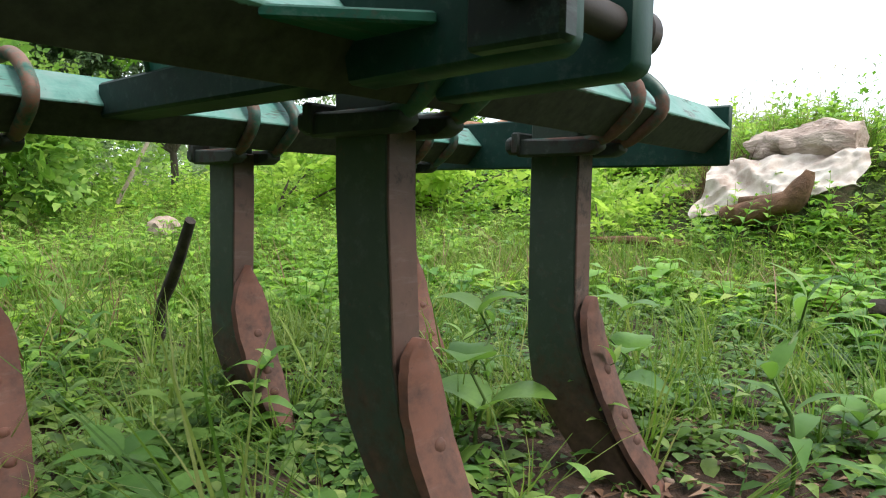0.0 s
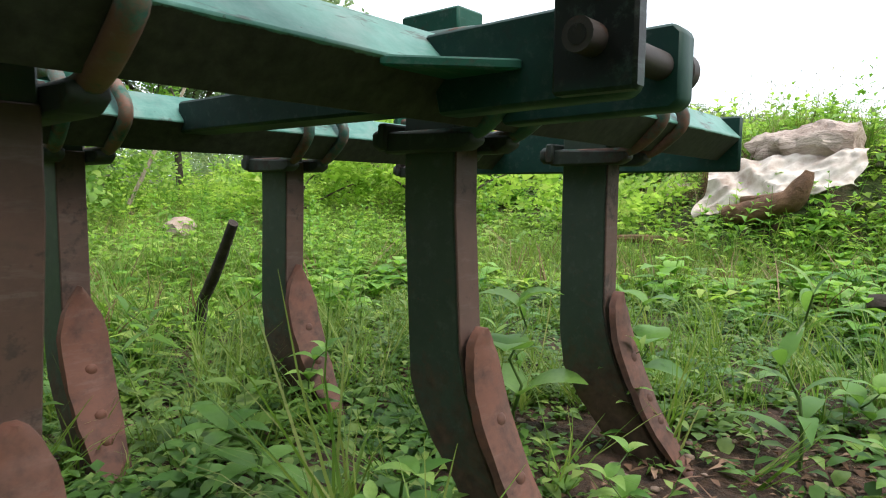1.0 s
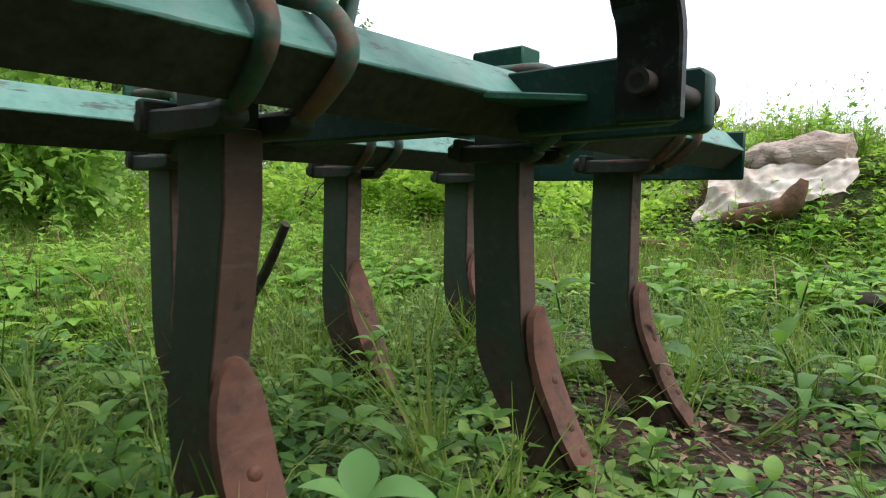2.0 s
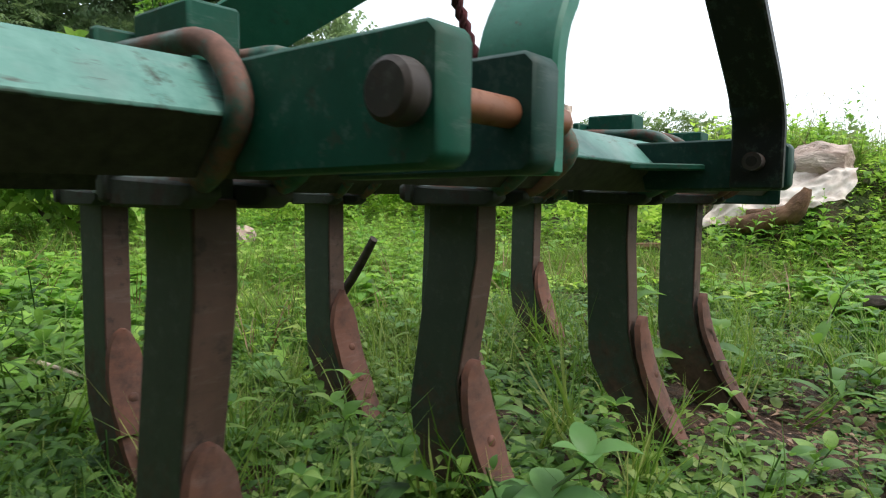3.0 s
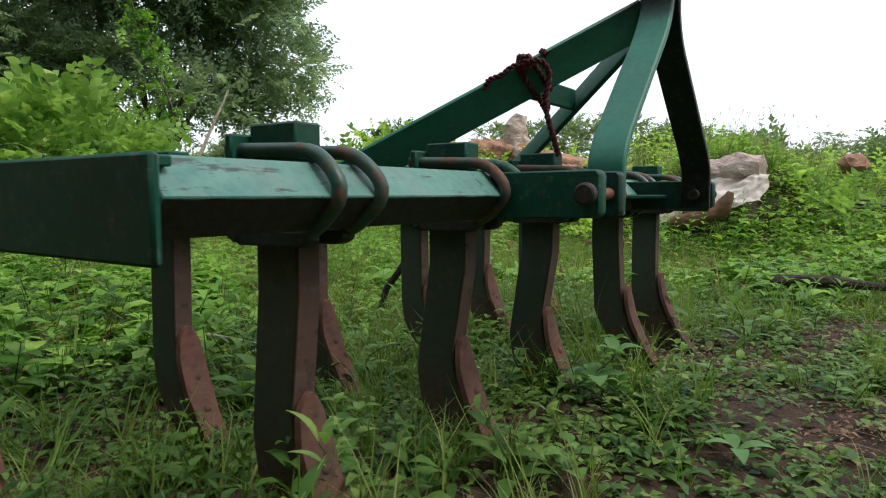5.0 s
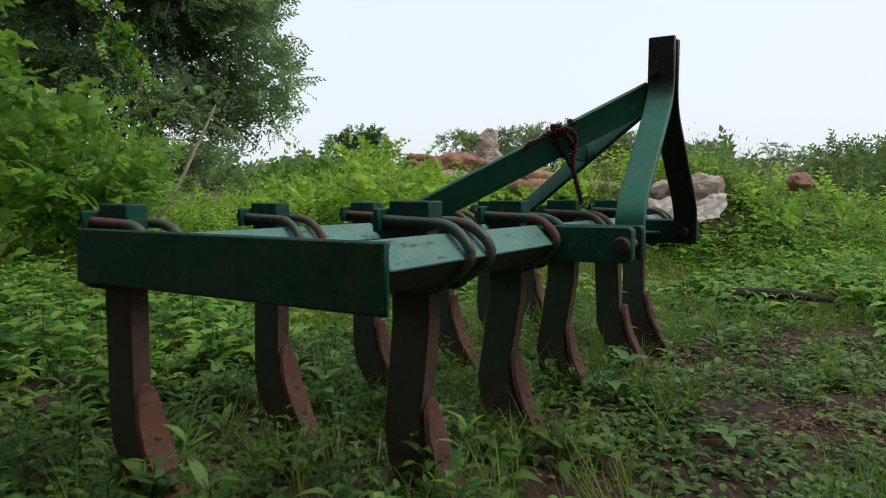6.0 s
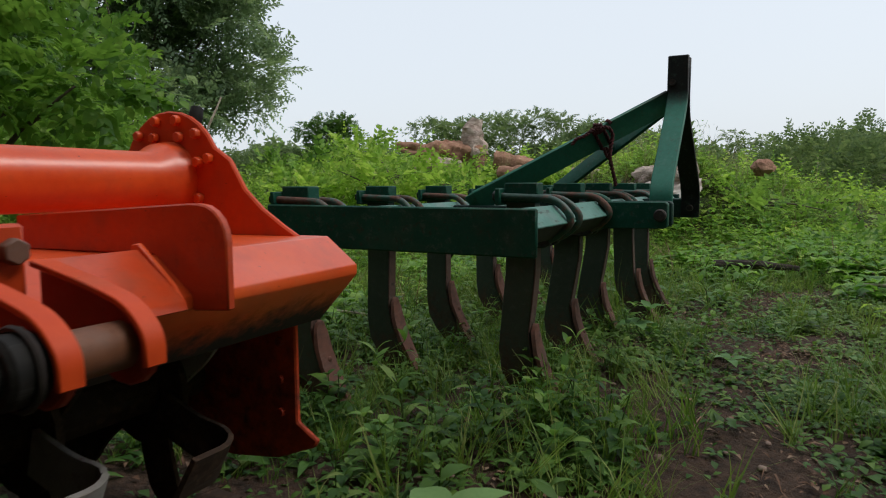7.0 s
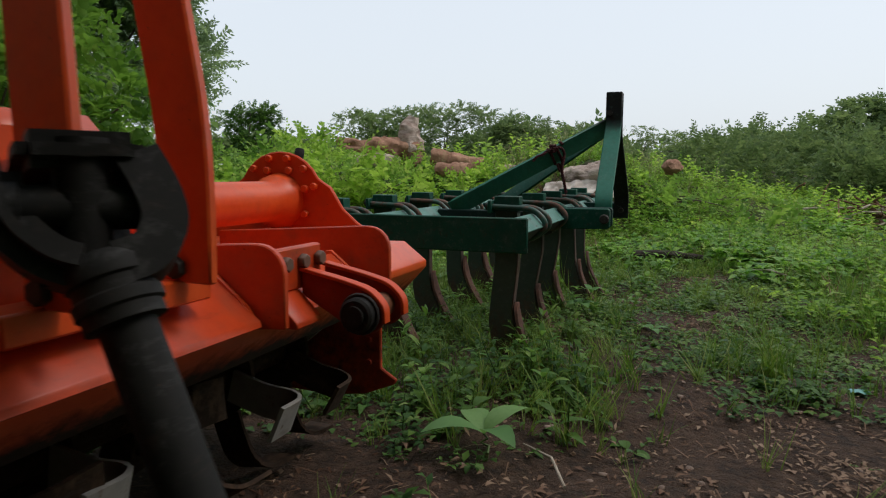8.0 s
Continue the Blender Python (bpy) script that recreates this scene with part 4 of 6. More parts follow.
CREEP = [sprig(RNG, int(RNG.integers(3, 5)), RNG.uniform(0.05, 0.11), 4, RNG.uniform(0.024, 0.042), RNG.uniform(0.55, 0.85), LOW_ROWS if k % 3 == 0 else KITE, 0.35, k % 2 == 0) for k in range(10)]
CREEP_MID = [sprig(RNG, 4, RNG.uniform(0.07, 0.14), 3, RNG.uniform(0.036, 0.060), RNG.uniform(0.55, 0.9), KITE, 0.35, False) for _ in range(10)]
FORB = [forb(RNG, RNG.uniform(0.09, 0.20), int(RNG.integers(4, 6)), RNG.uniform(0.055, 0.085), RNG.uniform(0.32, 0.6), ((0.0, 0.08), (0.2, 0.75), (0.45, 1.0), (0.75, 0.6), (1.0, 0.03))) for _ in range(10)]
FORB_MID = [forb(RNG, RNG.uniform(0.13, 0.30), 5, RNG.uniform(0.07, 0.11), RNG.uniform(0.38, 0.6), KITE) for _ in range(8)]
BROAD_MID = [forb(RNG, RNG.uniform(0.10, 0.22), 3, RNG.uniform(0.11, 0.17), RNG.uniform(0.6, 0.85), LOW_ROWS, 0.25) for _ in range(8)]
tufts = [tuft(RNG, 11, RNG.uniform(0.12, 0.26), 0.0045) for _ in range(8)]
tall_tufts = [tuft(RNG, 16, RNG.uniform(0.26, 0.42), 0.0055) for _ in range(5)]

# close to the machines: low creepers in clumps, with soil between them
xy = band(scatter(-2.6, 2.2, -3.0, 4.6, 270, more=0.10), 0.0, 0.85)
xy = np.concatenate([xy, band(clumps(scatter(-2.6, 2.2, -3.0, 4.6, 20), 9, 0.07), 0.0, 0.85), scatter(-0.7, 0.75, 0.75, 2.5, 330)])
# same creepers split by place: shade goes into the nearer ones' colour
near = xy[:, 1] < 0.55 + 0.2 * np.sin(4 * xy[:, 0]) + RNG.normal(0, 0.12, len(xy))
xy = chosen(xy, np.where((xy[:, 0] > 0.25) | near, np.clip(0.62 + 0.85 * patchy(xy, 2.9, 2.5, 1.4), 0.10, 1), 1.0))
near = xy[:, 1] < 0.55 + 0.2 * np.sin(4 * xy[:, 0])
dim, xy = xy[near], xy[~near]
mesh_object("creeping_weeds", *spread(CREEP, dim, RNG.uniform(0.4, 1.2, len(dim)), 0.2), LEAF_DEEP_SHADE, "low dark green creeping weeds between the machines", "weeds")
mesh_object("ground_weeds", *spread(CREEP, xy, RNG.uniform(0.4, 1.25, len(xy)), 0.2), LEAF_WEED, "low creeping green weeds over dark soil", "weeds")
xy = round_the_broadleaf(clear_of_path(band(clumps(scatter(-2.6, 2.2, -2.6, 4.6, 7.5), 4, 0.09), 0.0, 1.0), 0.24))
mesh_object("leafy_weeds", *spread(FORB, xy, RNG.uniform(0.3, 0.9, len(xy)), 0.3), LEAF_WEED, "green leafy weeds of ankle height", "weeds")
xy = round_the_broadleaf(clear_of_path(np.concatenate([scatter(-2.6, 2.2, -3.0, 4.8, 250), scatter(-0.7, 0.5, 0.8, 2.4, 110), clumps(scatter(0.25, 2.2, 0.3, 2.8, 13), 7, 0.06)]), 0.10))
xy = chosen(xy, np.clip(0.42 + 0.7 * patchy(xy, 1.9, 1.6, 0.8), 0.14, 1))
mesh_object("grass", *spread(tufts, xy, RNG.uniform(0.45, 1.15, len(xy)), 0.3), GRASS_MAT, "thin green grass tufts between the weeds", "grass")
# the shade between the machines is put into these weeds' green
xy = round_the_broadleaf(clear_of_path(np.concatenate([scatter(-1.3, 0.30, -0.35, 0.30, 95), scatter(-0.9, 0.0, 0.3, 1.0, 45), scatter(0.0, 0.6, -0.5, 0.3, 26), scatter(-2.9, -0.75, -0.6, 1.3, 62)]), 0.26))
mesh_object("broad_weeds", *spread(FORB, xy, RNG.uniform(0.45, 1.0, len(xy)) * (1 + 0.55 * smooth01(-0.7, -1.6, xy[:, 0])), 0.2), LEAF_DEEP_SHADE, "broad-leaved weeds between the machines", "weeds")
BROAD_NEAR = [forb(RNG, RNG.uniform(0.04, 0.11), int(RNG.integers(2, 4)), RNG.uniform(0.065, 0.10), RNG.uniform(0.48, 0.72), ((0.0, 0.10), (0.12, 0.55), (0.3, 0.95), (0.5, 1.0), (0.75, 0.68), (0.92, 0.28), (1.0, 0.03)), 0.3) for _ in range(10)]
xy = round_the_broadleaf(clear_of_path(np.concatenate([scatter(-1.0, 1.1, -0.3, 2.8, 15), scatter(-0.5, 0.3, -0.35, 0.4, 22), scatter(-2.4, -0.7, -0.3, 1.6, 16)]), 0.24))
mesh_object("broad_leaved_weeds", *spread(BROAD_NEAR, xy, RNG.uniform(0.35, 1.0, len(xy)) ** 1.3 * (1 + 0.3 * smooth01(-0.6, -1.4, xy[:, 0])), 0.3), LEAF_MIXED, "broad-leaved green weeds scattered among the grass", "weeds")
feet = np.array([(FX - 0.06, y - 0.06) for y in FRONT[:3]] + [(RX - 0.08, y - 0.07) for y in REAR[:5]])
ahead = np.array([(FX + 0.06, FRONT[0] - 0.16), (FX + 0.05, FRONT[1] - 0.13), (RX + 0.06, REAR[0] - 0.17), (RX + 0.16, REAR[0] - 0.24), (RX + 0.05, REAR[1] - 0.16), (RX + 0.04, REAR[2] - 0.14)])
xy = np.concatenate([clumps(np.repeat(feet, 2, axis=0), 7, 0.07), clumps(np.repeat(ahead, 2, axis=0), 9, 0.07)])
mesh_object("foot_grass", *spread(tufts, xy, RNG.uniform(0.35, 0.8, len(xy)), 0.35), GRASS_MAT, "green grass grown up round the tines", "grass")
xy = np.concatenate([clumps(np.repeat(feet, 2, axis=0), 3.5, 0.07), clumps(np.array([(RX + 0.05, y - 0.12) for y in REAR[:3] for _ in range(3)]), 5, 0.08), clumps(np.repeat(ahead, 2, axis=0), 3, 0.08)])
mesh_object("foot_weeds", *spread(FORB, xy, RNG.uniform(0.35, 0.95, len(xy)), 0.35), LEAF_DEEP_SHADE, "small leafy weeds grown up round the tines", "weeds")
xy = clear_of_path(clumps(np.concatenate([scatter(-2.6, 2.0, -0.4, 4.8, 1.8), scatter(-1.1, 0.05, 0.7, 2.6, 3.5)]), 3, 0.08), 0.30)
mesh_object("tall_grass", *spread(tall_tufts, xy, RNG.uniform(0.5, 1.0, len(xy)), 0.25), GRASS_MAT, "taller green grass tufts", "grass")

# the field beyond: patches of different weeds, thinner between the patches
spots = band(np.concatenate([field(0.8, 9.5, 8600), field(0.8, 4.6, 3200)]), 0.75, 9.5)
spots = off_the_log(spots)
shady = (spots[:, 0] < -0.7) & (spots[:, 1] < 1.3 + 0.25 * np.sin(3 * spots[:, 0]))
spots = spots[~shady | (RNG.uniform(0, 1, len(spots)) < 0.35)]
spots = chosen(spots, np.clip(1.25 - 0.09 * np.hypot(spots[:, 0], spots[:, 1]), 0.3, 1) * np.clip(cover(spots[:, 0], spots[:, 1]) + 0.12, 0, 1))
kind = patchy(spots, 1.35, 1.15, 2.1) + RNG.normal(0, 0.12, len(spots))
xy = clumps(spots[kind > -0.10], 1.05, 0.11)
mesh_object("field_weeds", *spread(CREEP_MID, xy, RNG.uniform(0.6, 1.6, len(xy)), 0.25), LEAF_LIME, "bright low weeds in patches over the field", "weeds")
xy = clumps(spots[kind < -0.02], 1.1, 0.12)
mesh_object("field_herbs", *spread(FORB_MID, xy, RNG.uniform(0.4, 1.0, len(xy)), 0.25), LEAF_BUSH, "ankle-high green herbs in patches over the field", "weeds")
kind = patchy(spots, 0.9, 1.0, 4.4) + RNG.normal(0, 0.10, len(spots))
xy = clumps(chosen(spots[kind > 0.22], 0.45), 1.6, 0.13)
mesh_object("broadleaf_patches", *spread(BROAD_MID, xy, RNG.uniform(0.45, 1.0, len(xy)), 0.2), LEAF_FIELD_BROAD, "patches of bright broad-leaved weeds on the field", "weeds")
xy = clumps(chosen(spots[kind < 0.1], 0.6), 1.7, 0.09)
mesh_object("field_grass", *spread(tufts, xy, RNG.uniform(0.7, 1.5, len(xy)), 0.35), GRASS_MAT, "green grass tufts over the field", "grass")
xy = np.concatenate([chosen(spots, 0.30), RNG.normal((-0.98, 5.42), 0.11, (45, 2))])
mesh_object("dry_stalks", *spread([tuft(RNG, 5, 0.26, 0.005) for _ in range(5)], xy, RNG.uniform(0.4, 1.2, len(xy)), 0.6), LITTER, "scattered dry brown stalks between the weeds", "stalks")

# thick growth on the bank round the log
bank = off_the_log(np.concatenate([scatter(-1.4, 0.9, 4.5, 5.15, 70, False), scatter(-0.1, 1.1, 5.1, 6.3, 90, False), scatter(-0.3, 1.3, 4.2, 5.2, 70, False), scatter(-1.6, -0.85, 5.1, 6.2, 45, False)]))
part_of = RNG.uniform(0, 1, len(bank))
CREEP_BANK = [sprig(RNG, 4, RNG.uniform(0.07, 0.14), 4, RNG.uniform(0.045, 0.075), RNG.uniform(0.7, 0.95), LOW_ROWS, 0.4, False) for _ in range(8)]
mesh_object("bank_weeds", *spread(CREEP_BANK, bank[part_of < 0.6], RNG.uniform(0.7, 1.5, int((part_of < 0.6).sum())), 0.3), LEAF_LIME, "bright weeds growing over the bank", "weeds")
mesh_object("bank_herbs", *spread(FORB_MID, bank[part_of > 0.6], RNG.uniform(0.4, 0.9, int((part_of > 0.6).sum())), 0.3), LEAF_BUSH, "ankle-high herbs growing on the bank", "weeds")

# aside of and behind the path, and far off, coarser
far_herb = [seedling(RNG, RNG.uniform(0.15, 0.34), 14, RNG.uniform(0.06, 0.115), RNG.uniform(0.5, 0.8), 0.5) for _ in range(8)]
xy = clumps(band(field(1.2, 10.0, 1500, False), 0.8, 11.0), 2.4, 0.22)
mesh_object("side_weeds", *spread(far_herb, xy, RNG.uniform(0.35, 1.0, len(xy)), 0.25), LEAF_BUSH, "ankle-high weeds along the field's near side", "weeds")
xy = np.concatenate([clumps(field(6.5, 14.0, 520), 5, 0.30), field(9.0, 14.0, 1000)])
mesh_object("far_weeds", *spread(far_herb, xy, RNG.uniform(0.6, 1.5, len(xy)), 0.25), LEAF_LIME, "knee-high weeds in clumps over the far field", "weeds")
xy = ring_scatter(13.0, 70.0, 2800, arc=(-60, 300))
mesh_object("distant_weeds", *spread(far_herb, xy, RNG.uniform(1.8, 4.5, len(xy)), 0.2), LEAF_BUSH, "far green scrub and weeds", "weeds")
xy = clumps(band(field(2.6, 10.0, 170), 1.4, 9.0), 3, 0.16)
tall_herb = [forb(RNG, RNG.uniform(0.30, 0.55), 8, RNG.uniform(0.07, 0.11), RNG.uniform(0.35, 0.5), KITE, 0.6) for _ in range(8)]
mesh_object("tall_weeds", *spread(tall_herb, xy, RNG.uniform(0.5, 1.05, len(xy)), 0.2), LEAF_FIELD_BROAD, "tall upright green weeds standing out of the field", "weeds")

# litter and pebbles on the bare soil
dry = [leaf_grid(RNG.uniform(0.010, 0.030), RNG.uniform(0.004, 0.014), RNG.uniform(-0.2, 0.3), RNG.uniform(0.1, 0.6), KITE) for _ in range(8)]
xy = np.concatenate([scatter(-1.6, 2.4, -1.7, 4.0, 260, False)] + [RNG.normal((bx, by), br * 0.6, (int(5200 * br * br), 2)) for bx, by, br in BARE])
mesh_object("leaf_litter", *spread(dry, xy, RNG.uniform(0.6, 1.6, len(xy)), 0.5, lift=0.006), LITTER, "dry brown leaf litter on the soil", "litter")

straw = [blade_grid(RNG.uniform(0.05, 0.15), RNG.uniform(0.002, 0.004), RNG.uniform(0.0, 0.5)) for _ in range(8)]
straw = [(v @ rot_y(RNG.uniform(1.35, 1.6)).T, q) for v, q in straw]
xy = np.concatenate([scatter(-1.6, 2.4, -1.7, 4.0, 60, False)] + [RNG.normal((bx, by), br * 0.6, (int(500 * br * br), 2)) for bx, by, br in BARE])
mesh_object("straw", *spread(straw, xy, RNG.uniform(0.5, 1.3, len(xy)), 0.1, lift=0.008), LITTER, "dry straw and thin twigs on the soil", "litter")


def pebble_shape(rng):
    b = bmesh.new()
    bmesh.ops.create_cube(b, size=0.02)
    bmesh.ops.subdivide_edges(b, edges=b.edges, cuts=1, use_grid_fill=True)
    v = np.array([x.co.normalized() * 0.011 for x in b.verts]) * (1.0, rng.uniform(0.6, 1.0), rng.uniform(0.4, 0.7)) * rng.uniform(0.85, 1.15, (len(b.verts), 1))
    b.verts.index_update()
    q = np.array([[x.index for x in f.verts] for f in b.faces])
    b.free()
    return v, q


xy = scatter(-1.4, 2.4, -1.7, 3.6, 60, False)
mesh_object("pebbles", *spread([pebble_shape(RNG) for _ in range(6)], xy, RNG.uniform(0.3, 1.3, len(xy)), 0.0, lift=0.003), PEBBLE, "small brown pebbles and crumbs of earth", "pebbles")

# ---------------------------------------------------------------- trees and shrubs


def twig(rng, length, pairs, leaf, wide, droop=0.5, fine=False):
    """A twig along +x with leaves on both sides."""
    out = []
    for i in range(pairs):
        s = (i + 0.6) / pairs
        for side in (-1, 1):
            size = leaf * rng.uniform(0.7, 1.2) * (1.1 - 0.4 * s)
            v = np.array([(0, 0, 0), (0.45, 0.5 * wide, 0.10), (1, 0, -rng.uniform(0.05, 0.3)), (0.45, -0.5 * wide, 0.10)]) * size
            q = np.array([(0, 1, 2, 3)])
            if fine:
                v, q = leaf_grid(size, size * wide, rng.uniform(0.1, 0.5), 0.15, LOW_ROWS)
            m = rot_z(side * rng.uniform(0.6, 1.3)) @ rot_y(-rng.uniform(-0.3, 0.5))
            out.append((v @ m.T + (s * length, 0, -droop * length * s * s), q))
    return gather(out)


def oriented(shapes, places, heading, size, rng):
    """Copies of the shapes at the places, each with its +x along its heading."""
    V, Q, n = [], [], 0
    pick = rng.integers(0, len(shapes), len(places))
    h = heading / np.linalg.norm(heading, axis=1, keepdims=True)
    side = np.cross(np.tile((0.0, 0.0, 1.0), (len(h), 1)), h) + rng.normal(0, 0.55, h.shape)
    side -= h * np.sum(side * h, 1, keepdims=True)
    side /= np.linalg.norm(side, axis=1, keepdims=True) + 1e-9
    up = np.cross(h, side)
    for k, (sv, sq) in enumerate(shapes):
        i = np.nonzero(pick == k)[0]
        if len(i):
            p = sv[None, :, 0, None] * h[i, None] + sv[None, :, 1, None] * side[i, None] + sv[None, :, 2, None] * up[i, None]
            V.append((p * size[i, None, None] + places[i, None]).reshape(-1, 3))
            Q.append((sq[None] + (np.arange(len(i)) * len(sv))[:, None, None]).reshape(-1, 4) + n)
            n += len(i) * len(sv)
    return np.concatenate(V), np.concatenate(Q)


def cloud(lobes, count, shapes, size, rng, lift=0.2, hollow=0.45):
    """Twigs in several ellipsoid lobes (x, y, z, rx, ry, rz), thicker towards the outside, pointing out."""
    vol = np.array([l[3] * l[4] * l[5] for l in lobes]) ** 0.67
    which = rng.choice(len(lobes), count, p=vol / vol.sum())
    d = rng.normal(0, 1, (count, 3))
    d /= np.linalg.norm(d, axis=1, keepdims=True)
    r = hollow + (1 - hollow) * rng.uniform(0, 1, count) ** 0.6
    r *= 1 + 0.18 * np.sin(7 * d[:, 0] + 3 * d[:, 2]) * np.sin(6 * d[:, 1])
    L = np.array(lobes)[which]
    places = L[:, :3] + d * r[:, None] * L[:, 3:]
    heading = d * L[:, 3:] + rng.normal(0, 0.35, d.shape) * L[:, 3:4]
    heading[:, 2] += lift * L[:, 3]
    return oriented(shapes, places, heading, size * rng.uniform(0.7, 1.3, count), rng)


def limbs(base, tips, radius, rng, bm=None):
    for tip in tips:
        a, b = Vector(base), Vector(tip)
        pts, rad = [], []
        for k in range(9):
            s = k / 8
            wob = Vector((rng.normal(0, 0.05), rng.normal(0, 0.05), 0)) * (b - a).length * (s * (1 - s))
            pts.append(a.lerp(b, s) + Vector((0, 0, 0.18 * (b - a).length * math.sin(math.pi * s * 0.5) * (1 - s))) + wob)
            rad.append(radius * (1 - 0.8 * s))
        bm = sweep(pts, rad, 8, bm)
    return bm


def tree(base, lobes, trunk_r, count, shapes, size, material, label, seed, name="tree", lift=0.0, group="", clump=0):
    rng = np.random.default_rng(seed)
    bx, by = base
    z0 = ground_z(bx, by) - 0.1
    root = thing(name, (bx, by, z0), label, "tree", group)
    fork = (bx + rng.normal(0, 0.1), by, z0 + 0.35 * (min(l[2] for l in lobes) - z0) + 0.2)
    b = sweep([(bx, by, z0), ((bx + fork[0]) / 2 + 0.05, by, (z0 + fork[2]) / 2), fork], (trunk_r * 1.3, trunk_r, trunk_r * 0.9), 12)
    b = limbs(fork, [l[:3] for l in lobes], trunk_r * 0.6, rng, b)
    part("trunk", b, BARK, root, "rough grey trunk and limbs")
    clumps = []
    for lx, ly, lz, rx, ry, rz in lobes:
        for _ in range(clump):
            d = rng.normal(0, 1, 3)
            d *= rng.uniform(0.55, 0.95) / np.linalg.norm(d)
            k = rng.uniform(0.28, 0.45)
            clumps.append((lx + d[0] * rx, ly + d[1] * ry, lz + d[2] * rz, rx * k, ry * k, rz * k * 0.8))
    v, q = cloud(clumps or lobes, count, shapes, size, rng, lift, 0.3 if clumps else 0.45)
    mesh_object("crown", v - np.array((bx, by, z0)), q, material, "", "", "", root)
    return root


def shrub(base, lobes, count, shapes, size, material, label, seed, name="shrub", group=""):
    rng = np.random.default_rng(seed)
    bx, by = base
    z0 = ground_z(bx, by) - 0.03
    root = thing(name, (bx, by, z0), label, "shrub", group)
    part("woody_base", limbs((bx, by, z0), [l[:3] for l in lobes] + [(l[0] + rng.normal(0, 0.2), l[1] + rng.normal(0, 0.2), l[2] + 0.3 * l[5]) for l in lobes], 0.018, rng), BARK, root)
    v, q = cloud(lobes, count, shapes, size, rng, 0.5, 0.25)
    mesh_object("leaves", v - np.array((bx, by, z0)), q, material, "", "", "", root)
    return root


PINNATE = [twig(RNG, 0.36, 8, 0.085, 0.46, 0.2) for _ in range(5)]
FINE = [twig(RNG, 0.22, 4, 0.075, 0.6, 0.3) for _ in range(6)]
SMALL = [twig(RNG, 0.40, 5, 0.15, 0.6, 0.25) for _ in range(5)]
BROAD = [twig(RNG, 0.34, 5, 0.115, 0.66, 0.3, True) for _ in range(5)]
COARSE = [twig(RNG, 0.55, 5, 0.24, 0.55, 0.3) for _ in range(4)]

# the large fine-leaved tree beyond the weeds
tree((-9.6, 6.2), [(-9.4, 6.0, 4.6, 2.6, 2.2, 2.0), (-8.3, 7.3, 3.3, 1.25, 1.1, 1.5), (-8.1, 7.2, 5.4, 1.5, 1.4, 1.7), (-10.6, 4.6, 3.4, 2.2, 2.0, 1.7), (-9.0, 6.3, 2.3, 1.4, 1.3, 1.0), (-11.2, 3.2, 5.0, 2.5, 2.2, 2.2), (-7.9, 7.6, 4.2, 0.8, 0.8, 0.9), (-10.0, 5.2, 6.6, 2.6, 2.6, 1.8), (-10.5, 4.2, 2.0, 1.6, 1.5, 0.9), (-8.6, 6.6, 4.3, 1.5, 1.4, 1.3), (-9.6, 4.9, 5.3, 1.8, 1.6, 1.5), (-9.9, 5.3, 3.2, 1.6, 1.5, 1.2)],
     0.06, 12500, PINNATE, 1.25, LEAF_TREE, "large tree with fine feathery grey-green leaves", 11, lift=0.15, clump=9)
tree((-12.5, 1.5), [(-12.2, 1.4, 4.0, 2.6, 2.6, 2.4), (-11.0, 2.4, 2.2, 1.8, 1.6, 1.2), (-12.8, -0.5, 3.2, 2.4, 2.2, 2.2)], 0.09, 2500, PINNATE, 1.5, LEAF_TREE, "grey-green feathery tree behind shrubs", 12, lift=0.1, clump=9)

# a pale creeper hanging down the large tree
creeper = thing("creeper", (-7.3, 4.98, 1.2), "pale green creeper hanging down the large tree", "creeper")
VINE = [(-7.62, 4.55, 3.2), (-7.57, 4.61, 2.86), (-7.46, 4.77, 2.48), (-7.41, 4.85, 2.04), (-7.31, 4.98, 1.6), (-7.30, 5.0, 1.2)]
part("stem", sweep(VINE, 0.012, 6), BARK, creeper)
rng_v = np.random.default_rng(17)
s = rng_v.uniform(0, 4.2, 75)
k = s.astype(int)
spots_v = np.array(VINE)[k] + (np.array(VINE)[k + 1] - np.array(VINE)[k]) * (s - k)[:, None] + rng_v.normal(0, 0.12, (75, 3))
v, q = oriented(BROAD, spots_v, rng_v.normal(0, 1, (75, 3)) + (0.6, -0.5, -0.2), rng_v.uniform(0.45, 0.9, 75), rng_v)
mesh_object("leaves", v - np.array((-7.3, 4.98, 1.2)), q, LEAF_FIELD_BROAD, "", "", "", creeper)

